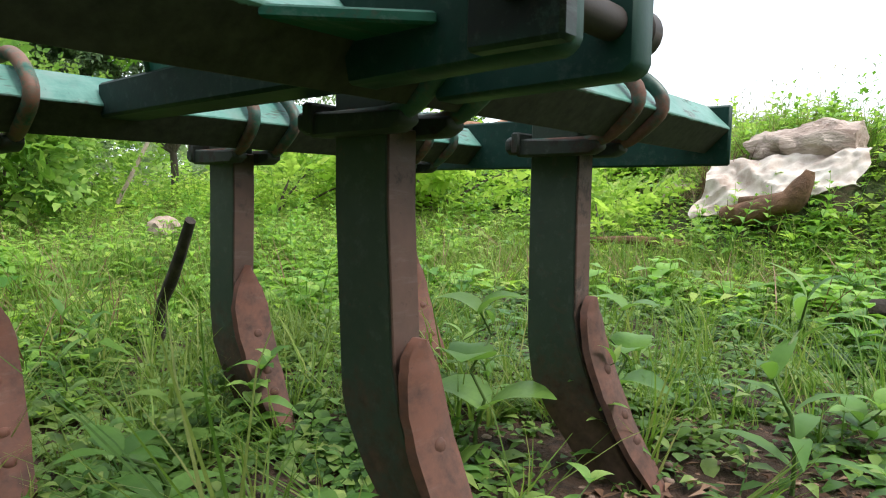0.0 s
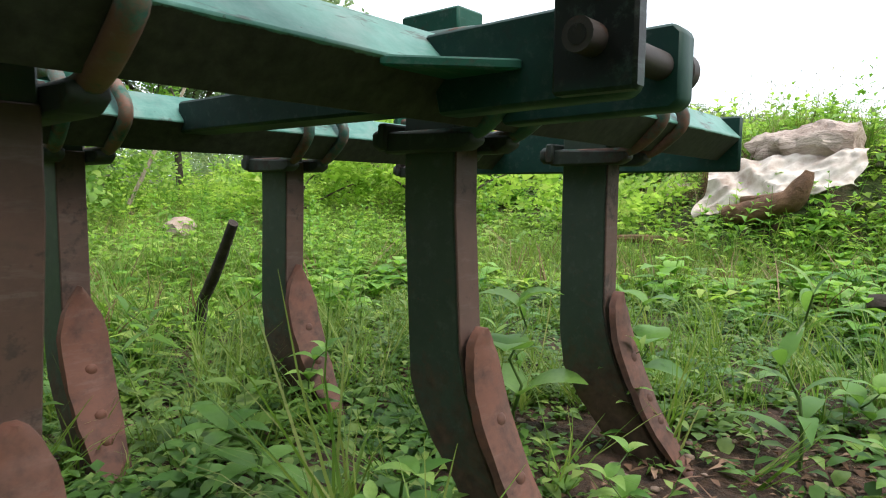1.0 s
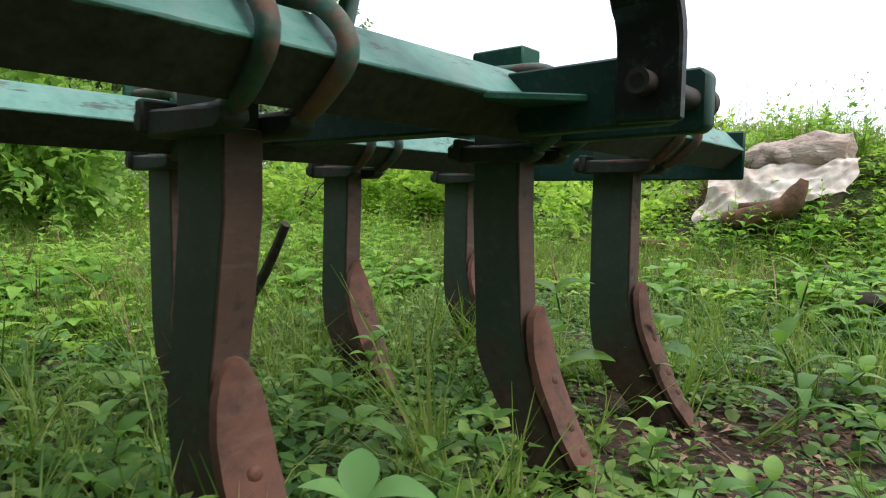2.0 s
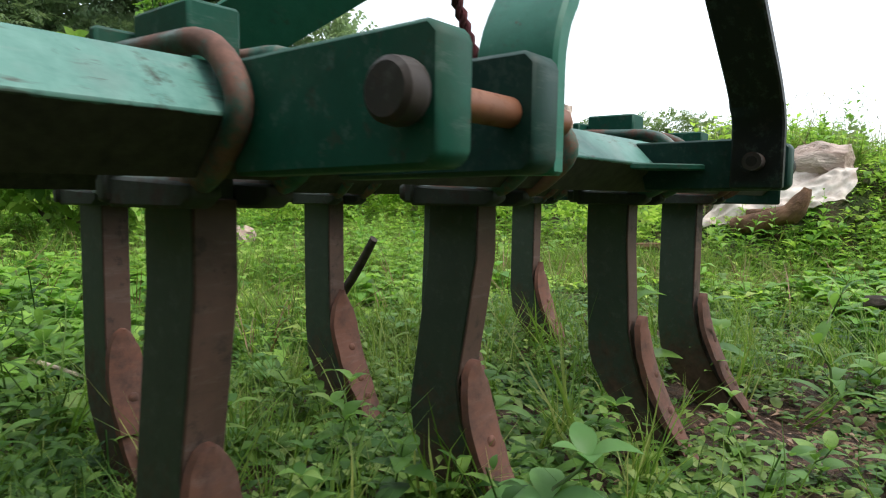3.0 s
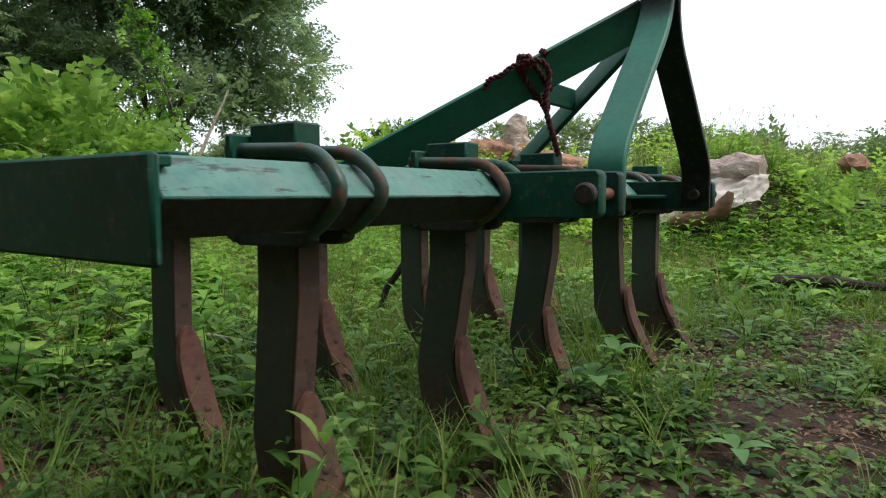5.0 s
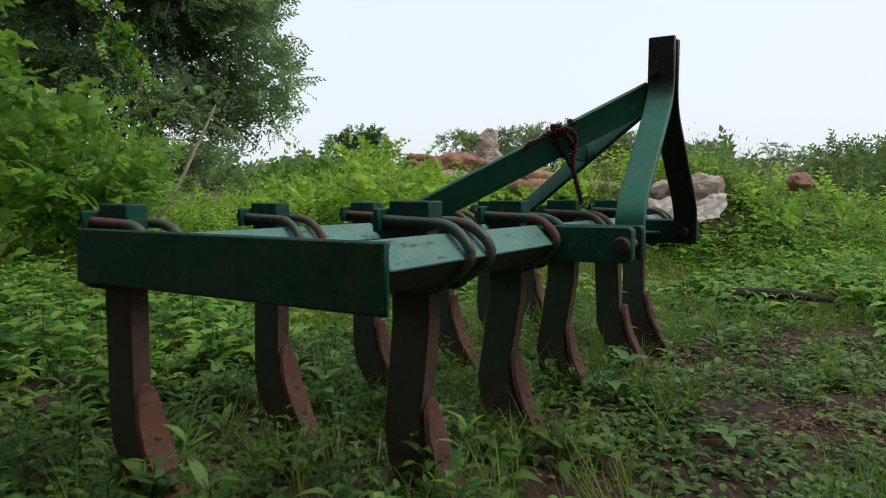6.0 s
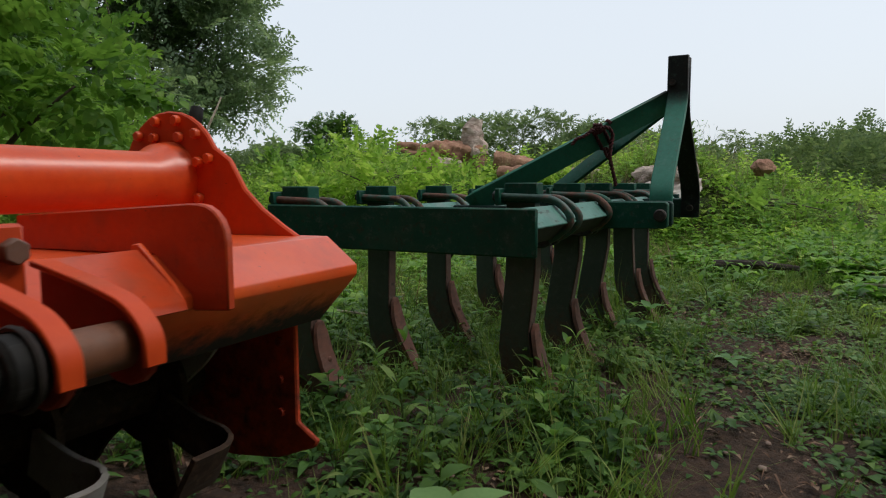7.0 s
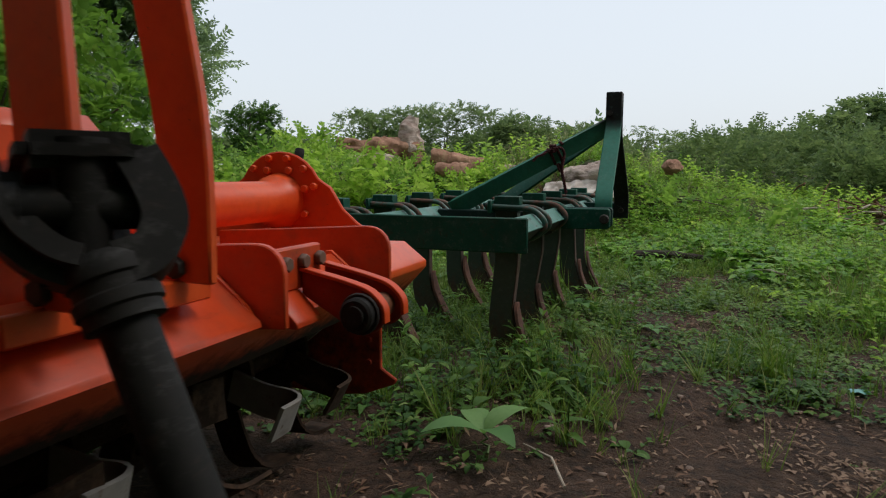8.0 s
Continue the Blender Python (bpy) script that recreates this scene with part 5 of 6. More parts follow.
# leafy shrubs in front of it
SHRUBS = [
    ((-4.9, 2.5), [(-4.9, 2.4, 0.85, 0.65, 0.6, 0.50), (-4.78, 2.72, 0.64, 0.34, 0.34, 0.34), (-5.3, 1.9, 0.85, 0.6, 0.6, 0.50)], 560, 1.0, 21),
    ((-5.9, 3.3), [(-5.9, 3.2, 0.9, 0.7, 0.7, 0.55), (-5.85, 3.65, 0.62, 0.42, 0.42, 0.34)], 440, 0.9, 22),
    ((-4.6, 4.6), [(-4.5, 4.7, 0.50, 0.55, 0.55, 0.30), (-4.1, 5.2, 0.55, 0.55, 0.5, 0.30)], 340, 0.8, 25),
    ((-3.5, 5.6), [(-3.55, 5.3, 0.72, 0.5, 0.5, 0.36), (-3.1, 5.7, 0.58, 0.5, 0.5, 0.30), (-4.6, 6.2, 0.95, 0.45, 0.45, 0.45)], 420, 0.8, 26),
    ((0.3, 6.0), [(0.32, 5.6, 0.46, 0.26, 0.28, 0.17), (0.80, 6.1, 0.36, 0.30, 0.30, 0.13)], 120, 0.75, 27),
    ((-1.9, 6.9), [(-1.9, 6.9, 0.62, 0.4, 0.4, 0.25), (-2.4, 6.5, 0.50, 0.4, 0.4, 0.22)], 240, 0.75, 28),
    ((1.4, 5.2), [(1.35, 5.4, 0.20, 0.34, 0.34, 0.11), (1.0, 4.8, 0.18, 0.26, 0.26, 0.09)], 80, 0.7, 29),
    ((-5.3, 6.3), [(-5.3, 6.3, 0.75, 0.5, 0.5, 0.35), (-5.9, 6.0, 0.70, 0.5, 0.5, 0.35)], 300, 0.85, 30),
    ((-1.5, 5.0), [(-1.5, 5.0, 0.32, 0.4, 0.35, 0.2), (-1.9, 5.3, 0.34, 0.35, 0.35, 0.2)], 200, 0.6, 31),
]
for base, lobes, n, size, seed in SHRUBS:
    shrub(base, lobes, int(n * 1.05), FINE + BROAD if size > 0.95 else FINE if size > 0.85 else FINE + BROAD[:2], size, LEAF_LIME if -4.7 < base[0] < -1.0 and base[1] > 4.4 else LEAF_SHRUB, "bright green leafy shrub among the weeds", seed, group="shrubs")
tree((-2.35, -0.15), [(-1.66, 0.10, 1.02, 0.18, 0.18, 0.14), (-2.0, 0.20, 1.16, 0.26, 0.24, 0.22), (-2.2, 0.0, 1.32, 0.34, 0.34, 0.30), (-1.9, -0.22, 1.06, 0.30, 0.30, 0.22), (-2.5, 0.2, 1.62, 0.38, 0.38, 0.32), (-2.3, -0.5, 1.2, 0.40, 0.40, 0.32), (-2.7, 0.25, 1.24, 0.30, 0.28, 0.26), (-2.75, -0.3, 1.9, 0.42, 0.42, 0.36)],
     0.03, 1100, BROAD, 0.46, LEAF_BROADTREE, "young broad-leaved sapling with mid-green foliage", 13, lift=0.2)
# darker scrub along the field's far side
SCRUB = [((1.3, 12.0), 1.05), ((2.6, 12.8), 1.2), ((4.2, 12.5), 1.1), ((-0.2, 13.0), 0.75), ((5.8, 11.0), 1.2), ((3.4, 10.2), 0.75), ((6.6, 8.5), 1.2), ((-1.6, 11.8), 0.75), ((7.5, 13.5), 1.3)]
for i, ((bx, by), k) in enumerate(SCRUB):
    z = ground_z(bx, by)
    shrub((bx, by), [(bx, by, z + 0.62 * k, 0.9 * k, 0.9 * k, 0.55 * k), (bx + 0.6 * k, by - 0.3, z + 0.45 * k, 0.7 * k, 0.6 * k, 0.45 * k), (bx - 0.5 * k, by + 0.2, z + 0.92 * k, 0.45 * k, 0.45 * k, 0.36 * k)],
          600, FINE, 1.2, LEAF_FAR, "grey-green scrub bush at the field's edge", 40 + i, "scrub_bush", "scrub along the field")
# far trees
FAR = [((-20.6, 26.5), 3.6, 1.35), ((-24.0, 26.0), 2.0, 2.4), ((-18.6, 28.0), 1.6, 2.0), ((-13.6, 27.5), 3.3, 2.4), ((-10.6, 28.7), 3.4, 2.6), ((-8.0, 29.4), 2.9, 2.2), ((-5.2, 31.0), 2.6, 2.4),
       ((5.1, 19.5), 2.3, 1.5), ((8.0, 20.5), 2.6, 2.0), ((-28.0, 22.0), 2.6, 3.0), ((-1.5, 34.0), 2.2, 3.0), ((3.5, 33.0), 2.2, 3.2), ((11.0, 30.0), 3.0, 3.5)]
for i, ((bx, by), tall, wide) in enumerate(FAR):
    z = ground_z(bx, by)
    lobes = [(bx, by, z + tall * 0.62, wide, wide, tall * 0.36), (bx + wide * 0.6, by, z + tall * 0.5, wide * 0.7, wide * 0.7, tall * 0.3), (bx - wide * 0.6, by + 0.5, z + tall * 0.48, wide * 0.7, wide * 0.7, tall * 0.32), (bx + wide * 0.1, by, z + tall * 0.85, wide * 0.5, wide * 0.5, tall * 0.2)]
    tree((bx, by), lobes, 0.09, 950, SMALL, 0.95, LEAF_DEEP_SHADE if i == 0 else LEAF_FAR, "far round-crowned green tree on the horizon", 60 + i, group="far trees", clump=5)
# hedge and low hill on the horizon
rng_h = np.random.default_rng(5)
a = np.radians(rng_h.uniform(55, 175, 3800))
r = rng_h.uniform(36, 60, 3800)
pts = np.stack([r * np.cos(a), r * np.sin(a)], -1)
zz = height(pts[:, 0], pts[:, 1]) + rng_h.uniform(0, 1, 3800) ** 1.5 * (1.5 + 1.0 * np.sin(a * 9) * np.sin(a * 23))
head = rng_h.normal(0, 1, (3800, 3))
head[:, 2] = np.abs(head[:, 2])
mesh_object("far_hedge", *oriented(COARSE, np.column_stack([pts, zz]), head, rng_h.uniform(1.3, 2.7, 3800), rng_h), LEAF_FAR, "distant green hedge and woods on the horizon", "woods")
# unseen trees added behind the camera close the place and hold back sky light
for i, (bx, by) in enumerate([(3.2, -4.6), (9.0, 1.0), (0.4, -6.2), (10.5, -3.0), (6.5, -9.5), (11.5, 5.0), (-3.2, -6.0), (-8.5, -5.0)]):
    lobes = [(bx, by, 3.4, 2.4, 2.4, 1.6), (bx + 1.0, by - 0.8, 1.6, 1.8, 1.8, 1.4), (bx - 0.8, by + 0.8, 4.9, 1.9, 1.9, 1.3), (bx - 0.5, by - 0.7, 1.0, 1.6, 1.6, 1.0)]
    tree((bx, by), lobes, 0.14, 900, COARSE, 1.5, LEAF_TREE, "dense tree added out of view to block sky light", 90 + i, group="border trees")

# ---------------------------------------------------------------- timber, stones and sacking


def lumpy(points, radii, seg=18, rough=0.12, seed=1, fine=9.0, bm=None):
    """A bark-stripped piece of wood: a bar with an uneven, ridged surface."""
    dense_p, dense_r = [], []
    pts = [Vector(p) for p in points]
    for i in range(len(pts) - 1):
        n = max(2, int((pts[i + 1] - pts[i]).length / 0.035))
        for k in range(n):
            dense_p.append(pts[i].lerp(pts[i + 1], k / n))
            dense_r.append(radii[i] + (radii[i + 1] - radii[i]) * k / n)
    dense_p.append(pts[-1])
    dense_r.append(radii[-1])
    b = sweep(dense_p, dense_r, seg)
    mean = sum(radii) / len(radii)
    for v in b.verts:
        d = noise.noise(v.co * fine * 0.5 + Vector((seed, 0, 0))) * 1.0 + noise.noise(v.co * fine * 2 + Vector((0, seed, 0))) * 0.5
        v.co += Vector((noise.noise(v.co * fine + Vector((seed, 3, 1))), noise.noise(v.co * fine + Vector((7, seed, 2))), d)) * rough * mean
    return joined(b, bm)


solid("log", lumpy([(-0.74, 5.52, 0.70), (-0.66, 5.51, 0.71), (-0.45, 5.46, 0.735), (-0.24, 5.42, 0.76), (-0.16, 5.41, 0.765)], [0.115, 0.135, 0.14, 0.135, 0.112], 44, 0.36, 3, 15.0), LOG_PALE, (-0.45, 5.46, 0.60), "thick pale pinkish log with cracked bark lying on a bank", "log")
branch = thing("fallen_branch", (-0.6, 4.92, 0.28), "dark brown stub of a fallen branch under the sacking", "branch")
part("limb", lumpy([(-0.72, 4.93, 0.33), (-0.54, 4.91, 0.37), (-0.38, 4.89, 0.42), (-0.31, 4.88, 0.52), (-0.29, 4.88, 0.58)], [0.05, 0.065, 0.07, 0.045, 0.02], 14, 0.25, 5, 12), BROWNWOOD, branch)
part("side_twig", lumpy([(-0.64, 4.95, 0.41), (-0.48, 4.89, 0.43), (-0.36, 4.87, 0.46)], [0.03, 0.025, 0.012], 10, 0.2, 6, 14), BROWNWOOD, branch)


def sack_mesh():
    """Crumpled sacking laid over the bank below the log, with creased folds and a ragged edge."""
    b = bmesh.new()
    nx, ny = 72, 34
    rows = []
    for i in range(nx + 1):
        row = []
        for j in range(ny + 1):
            u, w = i / nx, j / ny
            ragged = 0.09 * noise.noise(Vector((u * 4, 2.0, 0))) + 0.02 * noise.noise(Vector((u * 13, 7.0, 0)))
            x = -0.93 + 0.83 * u + 0.06 * noise.noise(Vector((3.0, w * 3, 1)))
            y = 5.345 - (0.36 - 0.10 * u + 0.5 * ragged) * w
            z = 0.645 + 0.05 * u + 0.05 * noise.noise(Vector((u * 3.5, 0.4, 5.0))) * (1 - w) - (0.27 - 0.15 * u + ragged) * w ** 1.1
            z += (max(ground_z(x, y) + 0.03, z - 0.08) - z) * float(smooth01(0.3, 0.85, w))
            p = Vector((x, y, z))
            bent = 0.12 * noise.noise(p * 4.0)
            crease = 0.0
            for size, deep, turn in ((3.4, 0.070, 0.9), (7.5, 0.036, -1.1), (15.0, 0.014, 0.3)):
                q = Vector((p.x + turn * p.z + bent, p.y + bent, p.z * 1.2)) * size + Vector((size, 3, 1))
                crease += deep * (0.5 - 1.5 * math.sqrt(noise.noise(q) ** 2 + 0.006))
            row.append(b.verts.new(p + Vector((0.2 * crease, -0.7 * crease, 0.6 * crease))))
        rows.append(row)
    for i in range(nx):
        for j in range(ny):
            b.faces.new((rows[i][j], rows[i + 1][j], rows[i + 1][j + 1], rows[i][j + 1]))
    bmesh.ops.recalc_face_normals(b, faces=b.faces)
    bmesh.ops.solidify(b, geom=b.faces[:], thickness=0.004)
    return b


solid("sack", sack_mesh(), SACK, (-0.55, 5.25, 0.5), "crumpled white woven sack spread below the log", "sack")

stump = thing("uprooted_stump", (-4.0, 7.8, 0.9), "uprooted tree stump with stripped reddish-brown roots", "stump")
part("trunk", lumpy([(-4.35, 7.55, 1.18), (-4.1, 7.70, 1.20), (-3.80, 7.88, 1.18), (-3.60, 7.98, 1.12)], [0.10, 0.14, 0.17, 0.20], 24, 0.42, 8, 8), ROOT, stump)
part("root", lumpy([(-3.66, 7.95, 1.10), (-3.70, 7.95, 1.35), (-3.72, 7.95, 1.52), (-3.66, 7.97, 1.66)], [0.20, 0.17, 0.15, 0.06], 22, 0.45, 9, 9), LOG_PALE, stump, "pale upright knob")
part("root", lumpy([(-4.30, 7.58, 1.18), (-4.52, 7.46, 1.25), (-4.74, 7.36, 1.27)], [0.10, 0.075, 0.045], 14, 0.5, 10, 11), ROOT, stump)
part("root", lumpy([(-4.28, 7.58, 1.16), (-4.50, 7.44, 1.15), (-4.70, 7.30, 1.19)], [0.09, 0.05, 0.015], 14, 0.5, 11, 11), ROOT, stump)
part("root", lumpy([(-3.6, 7.9, 1.05), (-3.5, 7.75, 0.95), (-3.45, 7.6, 0.85)], [0.14, 0.10, 0.05], 12, 0.25, 12, 9), BROWNWOOD, stump)
for k, (pts, rad, label) in enumerate([
        ([(-4.35, 7.25, 0.93), (-4.0, 7.35, 0.95), (-3.70, 7.50, 0.93)], [0.10, 0.12, 0.10], "short pale stripped log beside the stump"),
        ([(-3.1, 7.35, 1.02), (-2.75, 7.45, 0.96), (-2.35, 7.58, 0.88)], [0.13, 0.13, 0.11], "reddish-brown log sloping into the weeds"),
        ([(-2.85, 6.95, 0.80), (-2.55, 6.92, 0.80), (-2.35, 6.9, 0.78)], [0.10, 0.12, 0.11], "short pinkish log end in the weeds"),
        ([(-2.0, 7.2, 0.78), (-1.7, 7.1, 0.80), (-1.45, 7.0, 0.78)], [0.08, 0.09, 0.07], "pale cut log beside the bank")]):
    mid = pts[1]
    solid("log", lumpy(pts, rad, 18, 0.36, 20 + k, 9), LOG_PALE if k in (0, 3) else ROOT, mid, label, "log", "logs on the bank")


def rock(centre, size, seed):
    b = bmesh.new()
    bmesh.ops.create_icosphere(b, subdivisions=3, radius=1.0)
    for v in b.verts:
        d = 1 + 0.30 * noise.noise(v.co * 1.7 + Vector((seed, 0, 0))) + 0.16 * noise.noise(v.co * 5 + Vector((0, seed, 0)))
        v.co = Vector((v.co.x * size[0], v.co.y * size[1], v.co.z * size[2])) * d + Vector(centre)
    return b


for k, (c, sz, label) in enumerate([
        ((-3.45, 3.03, 0.19), (0.12, 0.10, 0.07), "pale pinkish stone lying in the grass"),
        ((0.40, 7.3, 0.86), (0.13, 0.12, 0.10), "reddish lump of earth on the bank"),
        ((-1.35, 5.9, 0.45), (0.16, 0.12, 0.09), "pale stone in the weeds")]):
    solid("stone", rock(c, sz, 4 + k), ROOT if k == 1 else STONE, (c[0], c[1], c[2] - sz[2] * 0.6), label, "stone")

# a dark stick stands in the grass; others lie about
solid("stick", lumpy([(-1.27, 1.96, 0.03), (-1.23, 1.95, 0.13), (-1.13, 1.945, 0.24), (-1.035, 1.93, 0.355)], [0.017, 0.016, 0.016, 0.013], 10, 0.3, 30, 20), CHARRED, (-1.27, 1.96, 0.03), "dark weathered stick leaning in the grass", "stick")
# the thick dark one stands for a dark shape of unknown kind
for k, (a, b_, r) in enumerate([((-1.55, 0.95, 0.06), (-1.05, 1.05, 0.07), 0.008), ((0.18, 3.46, 0.10), (0.70, 3.38, 0.11), 0.034), ((1.0, 3.0, 0.08), (1.2, 2.75, 0.09), 0.010), ((0.30, -0.62, 0.05), (0.16, -0.42, 0.05), 0.004), ((-5.47, 3.60, 0.30), (-5.08, 4.10, 1.65), 0.019), ((-0.85, 4.75, 0.16), (-1.35, 4.55, 0.18), 0.03)]):
    v = Vector(b_) - Vector(a)
    mid = Vector(a) + v * 0.5 + Vector((0.02, 0.01, 0.015))
    label = "bleached bare branch leaning in the shrubs" if k == 4 else "dark bar lying in the weeds" if k == 1 else "thin dry stick on the ground"
    solid("bare_branch" if k == 4 else "stick", lumpy([a, mid, b_], [r, r * 0.9, r * 0.5], 8, 0.3, 40 + k, 15), CHARRED if k == 1 else BROWNWOOD if k == 5 else DEADWOOD, a, label, "branch" if k == 4 else "stick")

# heap of dead brushwood at the field's edge
brush = thing("brush_pile", (2.5, 6.9, ground_z(2.5, 6.9)), "heap of dry brown cut brushwood", "brushwood")
rng_b = np.random.default_rng(3)
for _ in range(110):
    c = Vector((2.72 + rng_b.normal(0, 0.30), 6.9 + rng_b.normal(0, 0.25), 0))
    c.z = ground_z(c.x, c.y) + abs(rng_b.normal(0.10, 0.13))
    d = Vector((rng_b.normal(0, 1), rng_b.normal(0, 1), rng_b.normal(0.1, 0.25))).normalized() * rng_b.uniform(0.10, 0.30)
    part("dry_branch", sweep([c - d, c + d * 0.2 + Vector((0, 0, 0.03)), c + d], (0.013, 0.010, 0.004), 5), BROWNWOOD if rng_b.uniform() < 0.7 else DEADWOOD, brush)
scrap = bmesh.new()
bmesh.ops.create_grid(scrap, x_segments=8, y_segments=5, size=0.03, matrix=Matrix.Translation((1.12, 0.51, ground_z(1.12, 0.51) + 0.018)))
for v in scrap.verts:
    v.co.z += 0.012 * noise.noise(v.co * 40)
solid("plastic_scrap", scrap, plain("teal_plastic", (0.10, 0.30, 0.28), (0.18, 0.42, 0.40), 20, 0.4), (1.12, 0.51, ground_z(1.12, 0.51)), "crumpled scrap of teal plastic on the soil", "scrap")

# tall dry grass with seed heads on the bank behind the log
stalks = []
for _ in range(7):
    pieces = []
    for _k in range(5):
        tall = RNG.uniform(0.25, 0.6)
        v, q = blade_grid(tall, 0.006, RNG.uniform(0.1, 0.5))
        m = rot_z(RNG.uniform(0, 6.3))
        tip = v[-1]
        pieces.append((v @ m.T, q))
        hv, hq = leaf_grid(0.07, 0.009, 0.3, 0.1, KITE)
        pieces.append(((hv @ rot_y(-0.9).T + tip) @ m.T, hq))
    stalks.append(gather(pieces))
xy = np.stack([RNG.normal(-1.0, 0.8, 150), RNG.normal(7.3, 0.6, 150)], -1)
mesh_object("seeding_grass", *spread(stalks, xy, RNG.uniform(0.6, 1.1, 150), 0.2), plain("dry_grass", (0.20, 0.24, 0.08), (0.42, 0.38, 0.20), 15, 0.8, 0.1, 0.002), "tall grass with dry seed heads on the bank", "grass")

# ---------------------------------------------------------------- single plants near the camera


def leaf_mesh(name, length, width, droop, fold, material, rows):
    v, q = leaf_grid(length, width, droop, fold, rows)
    b = bmesh.new()
    vs = [b.verts.new(p) for p in v]
    for f in q:
        b.faces.new([vs[i] for i in f])
    return finish(b, name, material, 80)


FINE_ROWS = ((0.0, 0.08), (0.08, 0.30), (0.2, 0.66), (0.35, 0.93), (0.5, 1.0), (0.66, 0.86), (0.82, 0.56), (0.93, 0.26), (1.0, 0.02))
ROUND_ROWS = ((0.0, 0.50), (0.06, 0.80), (0.2, 1.0), (0.4, 0.98), (0.6, 0.84), (0.8, 0.54), (0.93, 0.24), (1.0, 0.04))
LANCE_ROWS = ((0.0, 0.10), (0.12, 0.55), (0.3, 0.95), (0.5, 1.0), (0.7, 0.75), (0.88, 0.36), (1.0, 0.02))


def plant(name, label, tall, whorls, per, leaf, wide, rise, rows, material, seed, stem_r=0.004):
    """A stem with whorls of leaves, each leaf an object; built at the origin."""
    rng = np.random.default_rng(seed)
    root = thing(name, (0, 0, 0), label, "plant", "")
    pts = [(rng.normal(0, 0.006) * k, rng.normal(0, 0.006) * k, tall * k / 5 - 0.02 * (k == 0)) for k in range(6)]
    part("stem", sweep(pts, [stem_r * (1 - 0.12 * k) for k in range(6)], 7), STEM, root)
    meshes = [leaf_mesh("leaf", leaf, leaf * wide * rng.uniform(0.9, 1.1), rng.uniform(0.15, 0.5), rng.uniform(0.05, 0.3), material, rows) for _ in range(3)]
    for w in range(whorls):
        s = (w + 1) / whorls if whorls > 1 else 1.0
        z = tall * s
        k = min(5, max(0, int(round(5 * s))))
        for j in range(per):
            ob = new("leaf", meshes[int(rng.integers(0, 3))])
            ob.parent = root
            size = (1.2 - 0.55 * s if whorls > 1 else 1.0) * rng.uniform(0.8, 1.15)
            turn = w * 1.6 + j * 2 * math.pi / per + rng.uniform(-0.3, 0.3)
            up = -math.degrees(rise * (0.3 + s) + rng.uniform(-0.2, 0.2))
            ob.matrix_basis = Matrix.Translation((pts[k][0], pts[k][1], z)) @ Euler((0, 0, turn)).to_matrix().to_4x4() @ Euler((0, radians(up), 0)).to_matrix().to_4x4() @ Matrix.Scale(size, 4)
    return root


def planted(first, spots, group):
    """Puts a plant at its first spot and copies of it at the others: (x, y, turn, size)."""
    tagged(first, group=group)
    for i, (x, y, turn, size) in enumerate(spots):
        m = pose(x, y, ground_z(x, y), 0, 0, turn) @ Matrix.Scale(size, 4)
        if i == 0:
            first.matrix_basis = m
        else:
            c = copy_thing(first, pose(x, y, ground_z(x, y), 0, 0, turn))
            c.scale = (size, size, size)


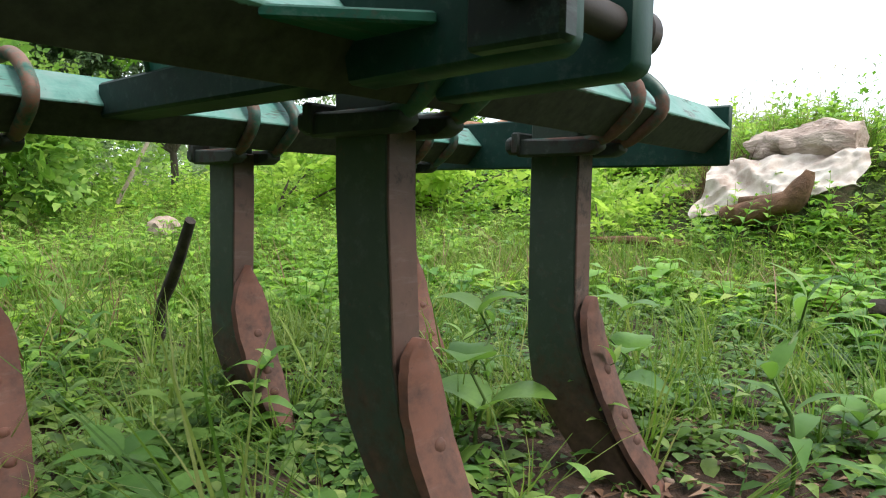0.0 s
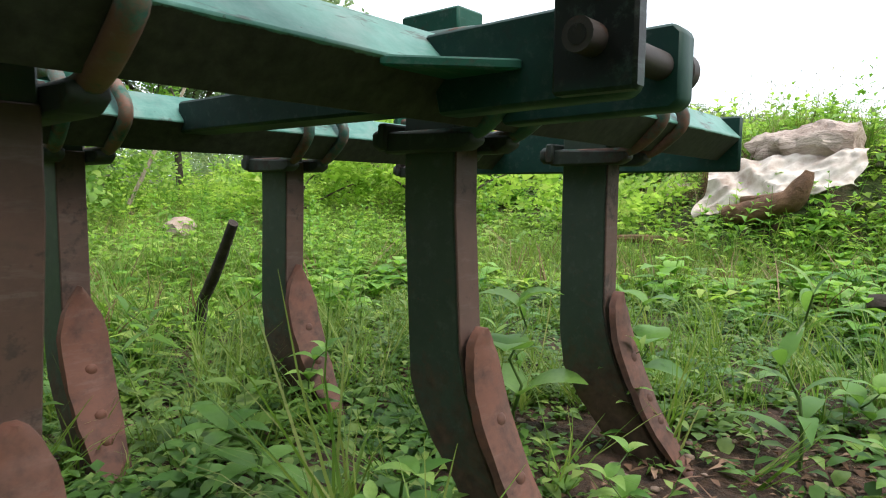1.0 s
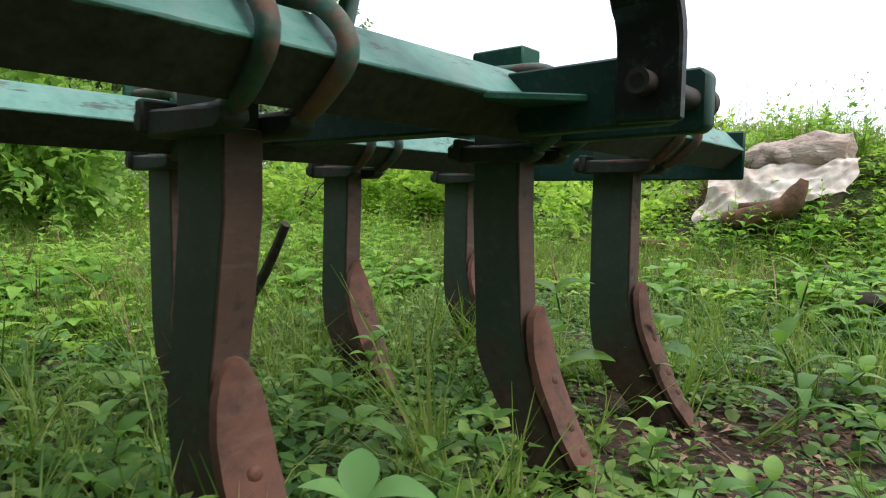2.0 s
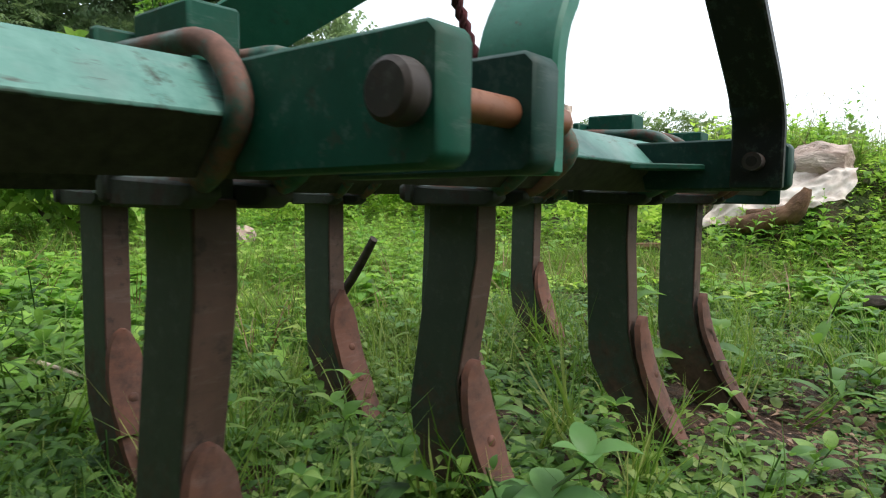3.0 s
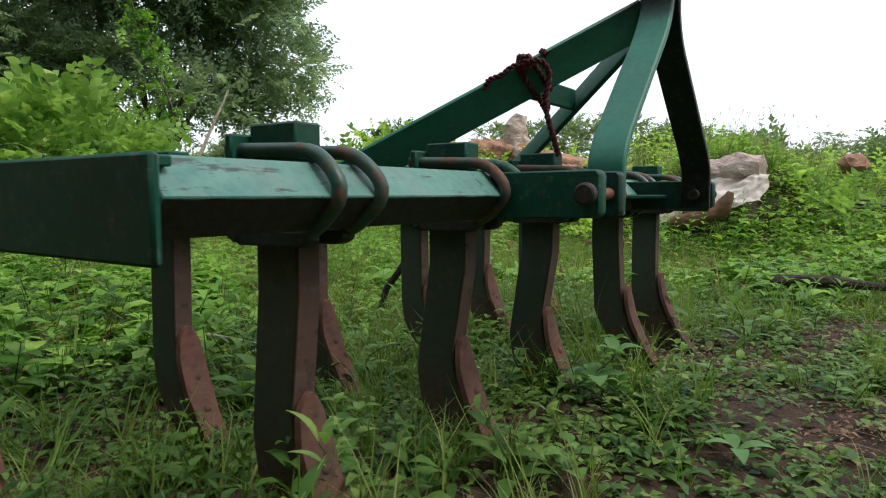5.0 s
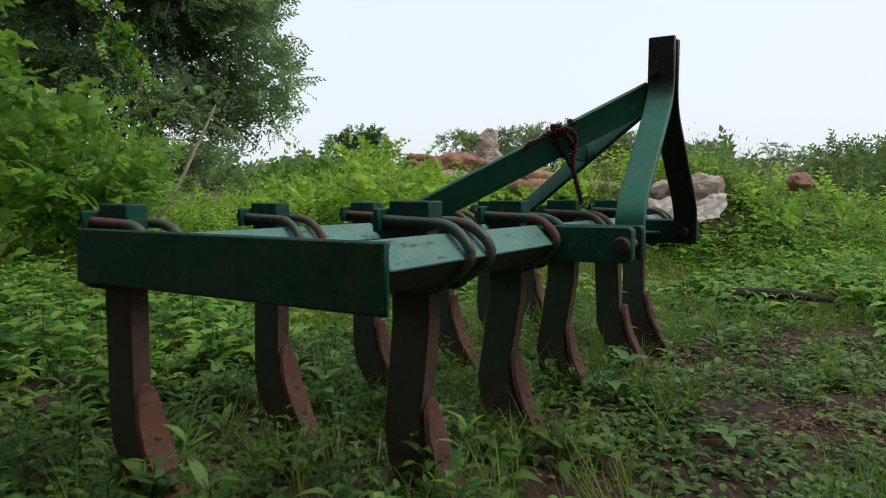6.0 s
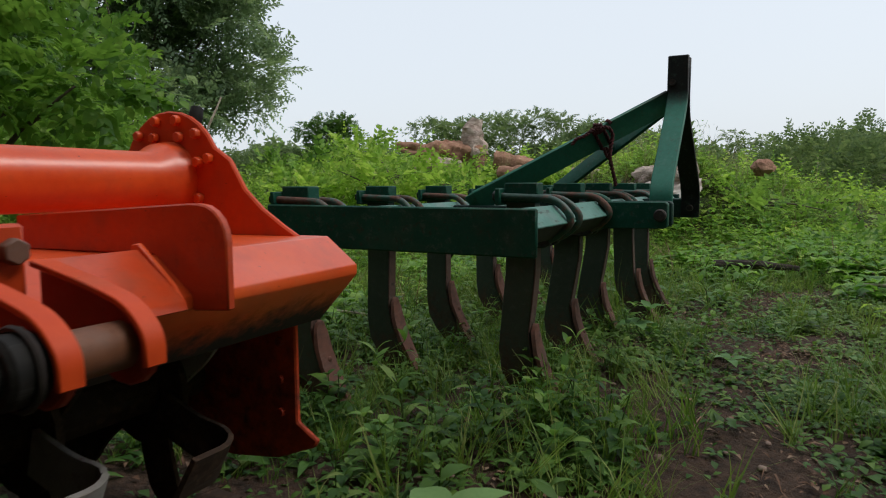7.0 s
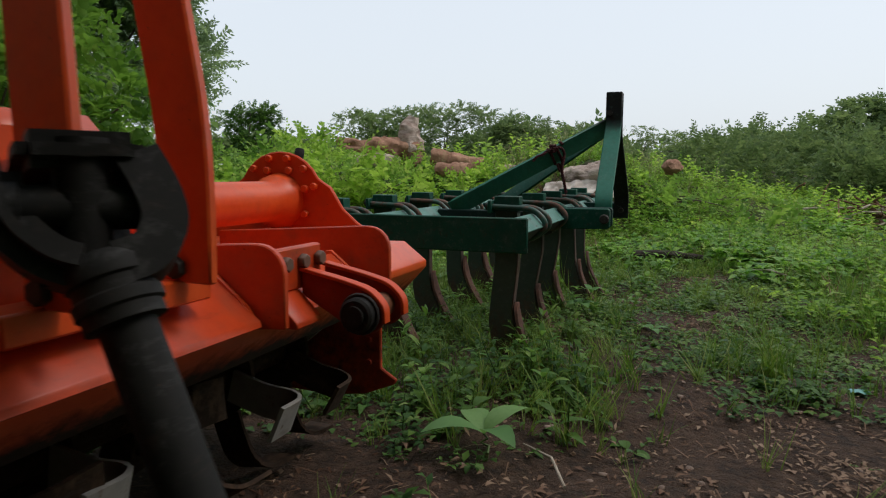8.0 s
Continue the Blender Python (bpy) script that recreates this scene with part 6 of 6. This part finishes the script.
planted(plant("broadleaf_weed", "broad-leaved pale green weed in bare soil", 0.05, 1, 4, 0.15, 0.50, 0.30, FINE_ROWS, LEAF_BIG, 1, 0.006), [(0.09, -0.53, 35, 0.95), (0.42, 1.05, 200, 0.45)], "broadleaf weeds")
planted(plant("round_leaved_weed", "pale green weed with upright rounded leaves beside a tine", 0.12, 2, 4, 0.105, 0.62, 0.35, FINE_ROWS, LEAF_BIG, 8, 0.005), [(0.11, 1.14, 35, 0.95)], "")
planted(plant("broadleaf_plant", "upright broad-leaved green plant beside the tines", 0.12, 3, 3, 0.12, 0.55, 0.55, FINE_ROWS, LEAF_PLANT, 2, 0.005),
        [(0.14, 1.12, 20, 0.45), (-0.70, 0.73, 130, 0.95), (-0.85, 0.95, 80, 0.8), (0.16, -0.10, 250, 0.6), (-1.30, 1.06, 300, 1.0), (0.31, 2.42, 20, 0.7), (0.30, 1.72, 40, 0.55)], "broadleaf plants")
planted(plant("lance_leaved_plant", "green plant with a cross of long pointed leaves", 0.14, 2, 4, 0.095, 0.40, 0.30, LANCE_ROWS, LEAF_PLANT, 6, 0.005),
        [(-0.235, 1.445, 20, 1.0), (-0.02, 1.52, 75, 0.75), (-0.55, 1.05, 140, 0.8)], "lance-leaved plants")
planted(plant("tall_weed", "tall green weed with narrow pointed leaves", 0.30, 7, 2, 0.11, 0.26, 0.6, LANCE_ROWS, LEAF_PLANT, 3, 0.004),
        [(0.25, 2.20, 0, 1.0), (0.02, 2.05, 70, 0.6), (0.45, 2.55, 140, 0.7), (0.48, 2.9, 210, 0.7), (0.11, 0.17, 20, 0.66), (-0.28, -0.02, 90, 0.8), (-0.95, 0.9, 160, 0.8), (0.62, 1.9, 75, 0.5), (-0.25, 2.1, 100, 0.6), (-0.9, 1.6, 10, 0.7), (0.9, 2.5, 310, 0.6)], "tall weeds")
planted(plant("leafy_weed", "bushy green weed with small oval leaves", 0.17, 5, 3, 0.075, 0.55, 0.5, LANCE_ROWS, LEAF_PLANT, 4, 0.003),
        [(0.02, 1.40, 0, 0.6), (0.15, 1.75, 40, 0.7), (-0.15, 0.95, 90, 0.6), (-0.2, 0.55, 210, 0.8), (-0.12, 0.42, 260, 0.7), (-0.5, 1.75, 300, 0.9), (0.40, 2.15, 30, 0.7), (0.08, 0.02, 120, 0.7), (-0.22, -0.25, 200, 0.8), (0.7, 2.2, 10, 0.7), (0.75, 1.2, 70, 0.5), (0.28, 3.1, 0, 1.0), (-0.3, 1.15, 55, 0.8)], "leafy weeds")
planted(plant("vine", "large-leaved green vine climbing behind the tines", 0.26, 3, 2, 0.115, 0.95, 0.40, ROUND_ROWS, LEAF_PLANT, 5, 0.004), [(-0.16, 1.95, 30, 0.95), (-0.04, 2.22, 190, 0.8)], "vines")
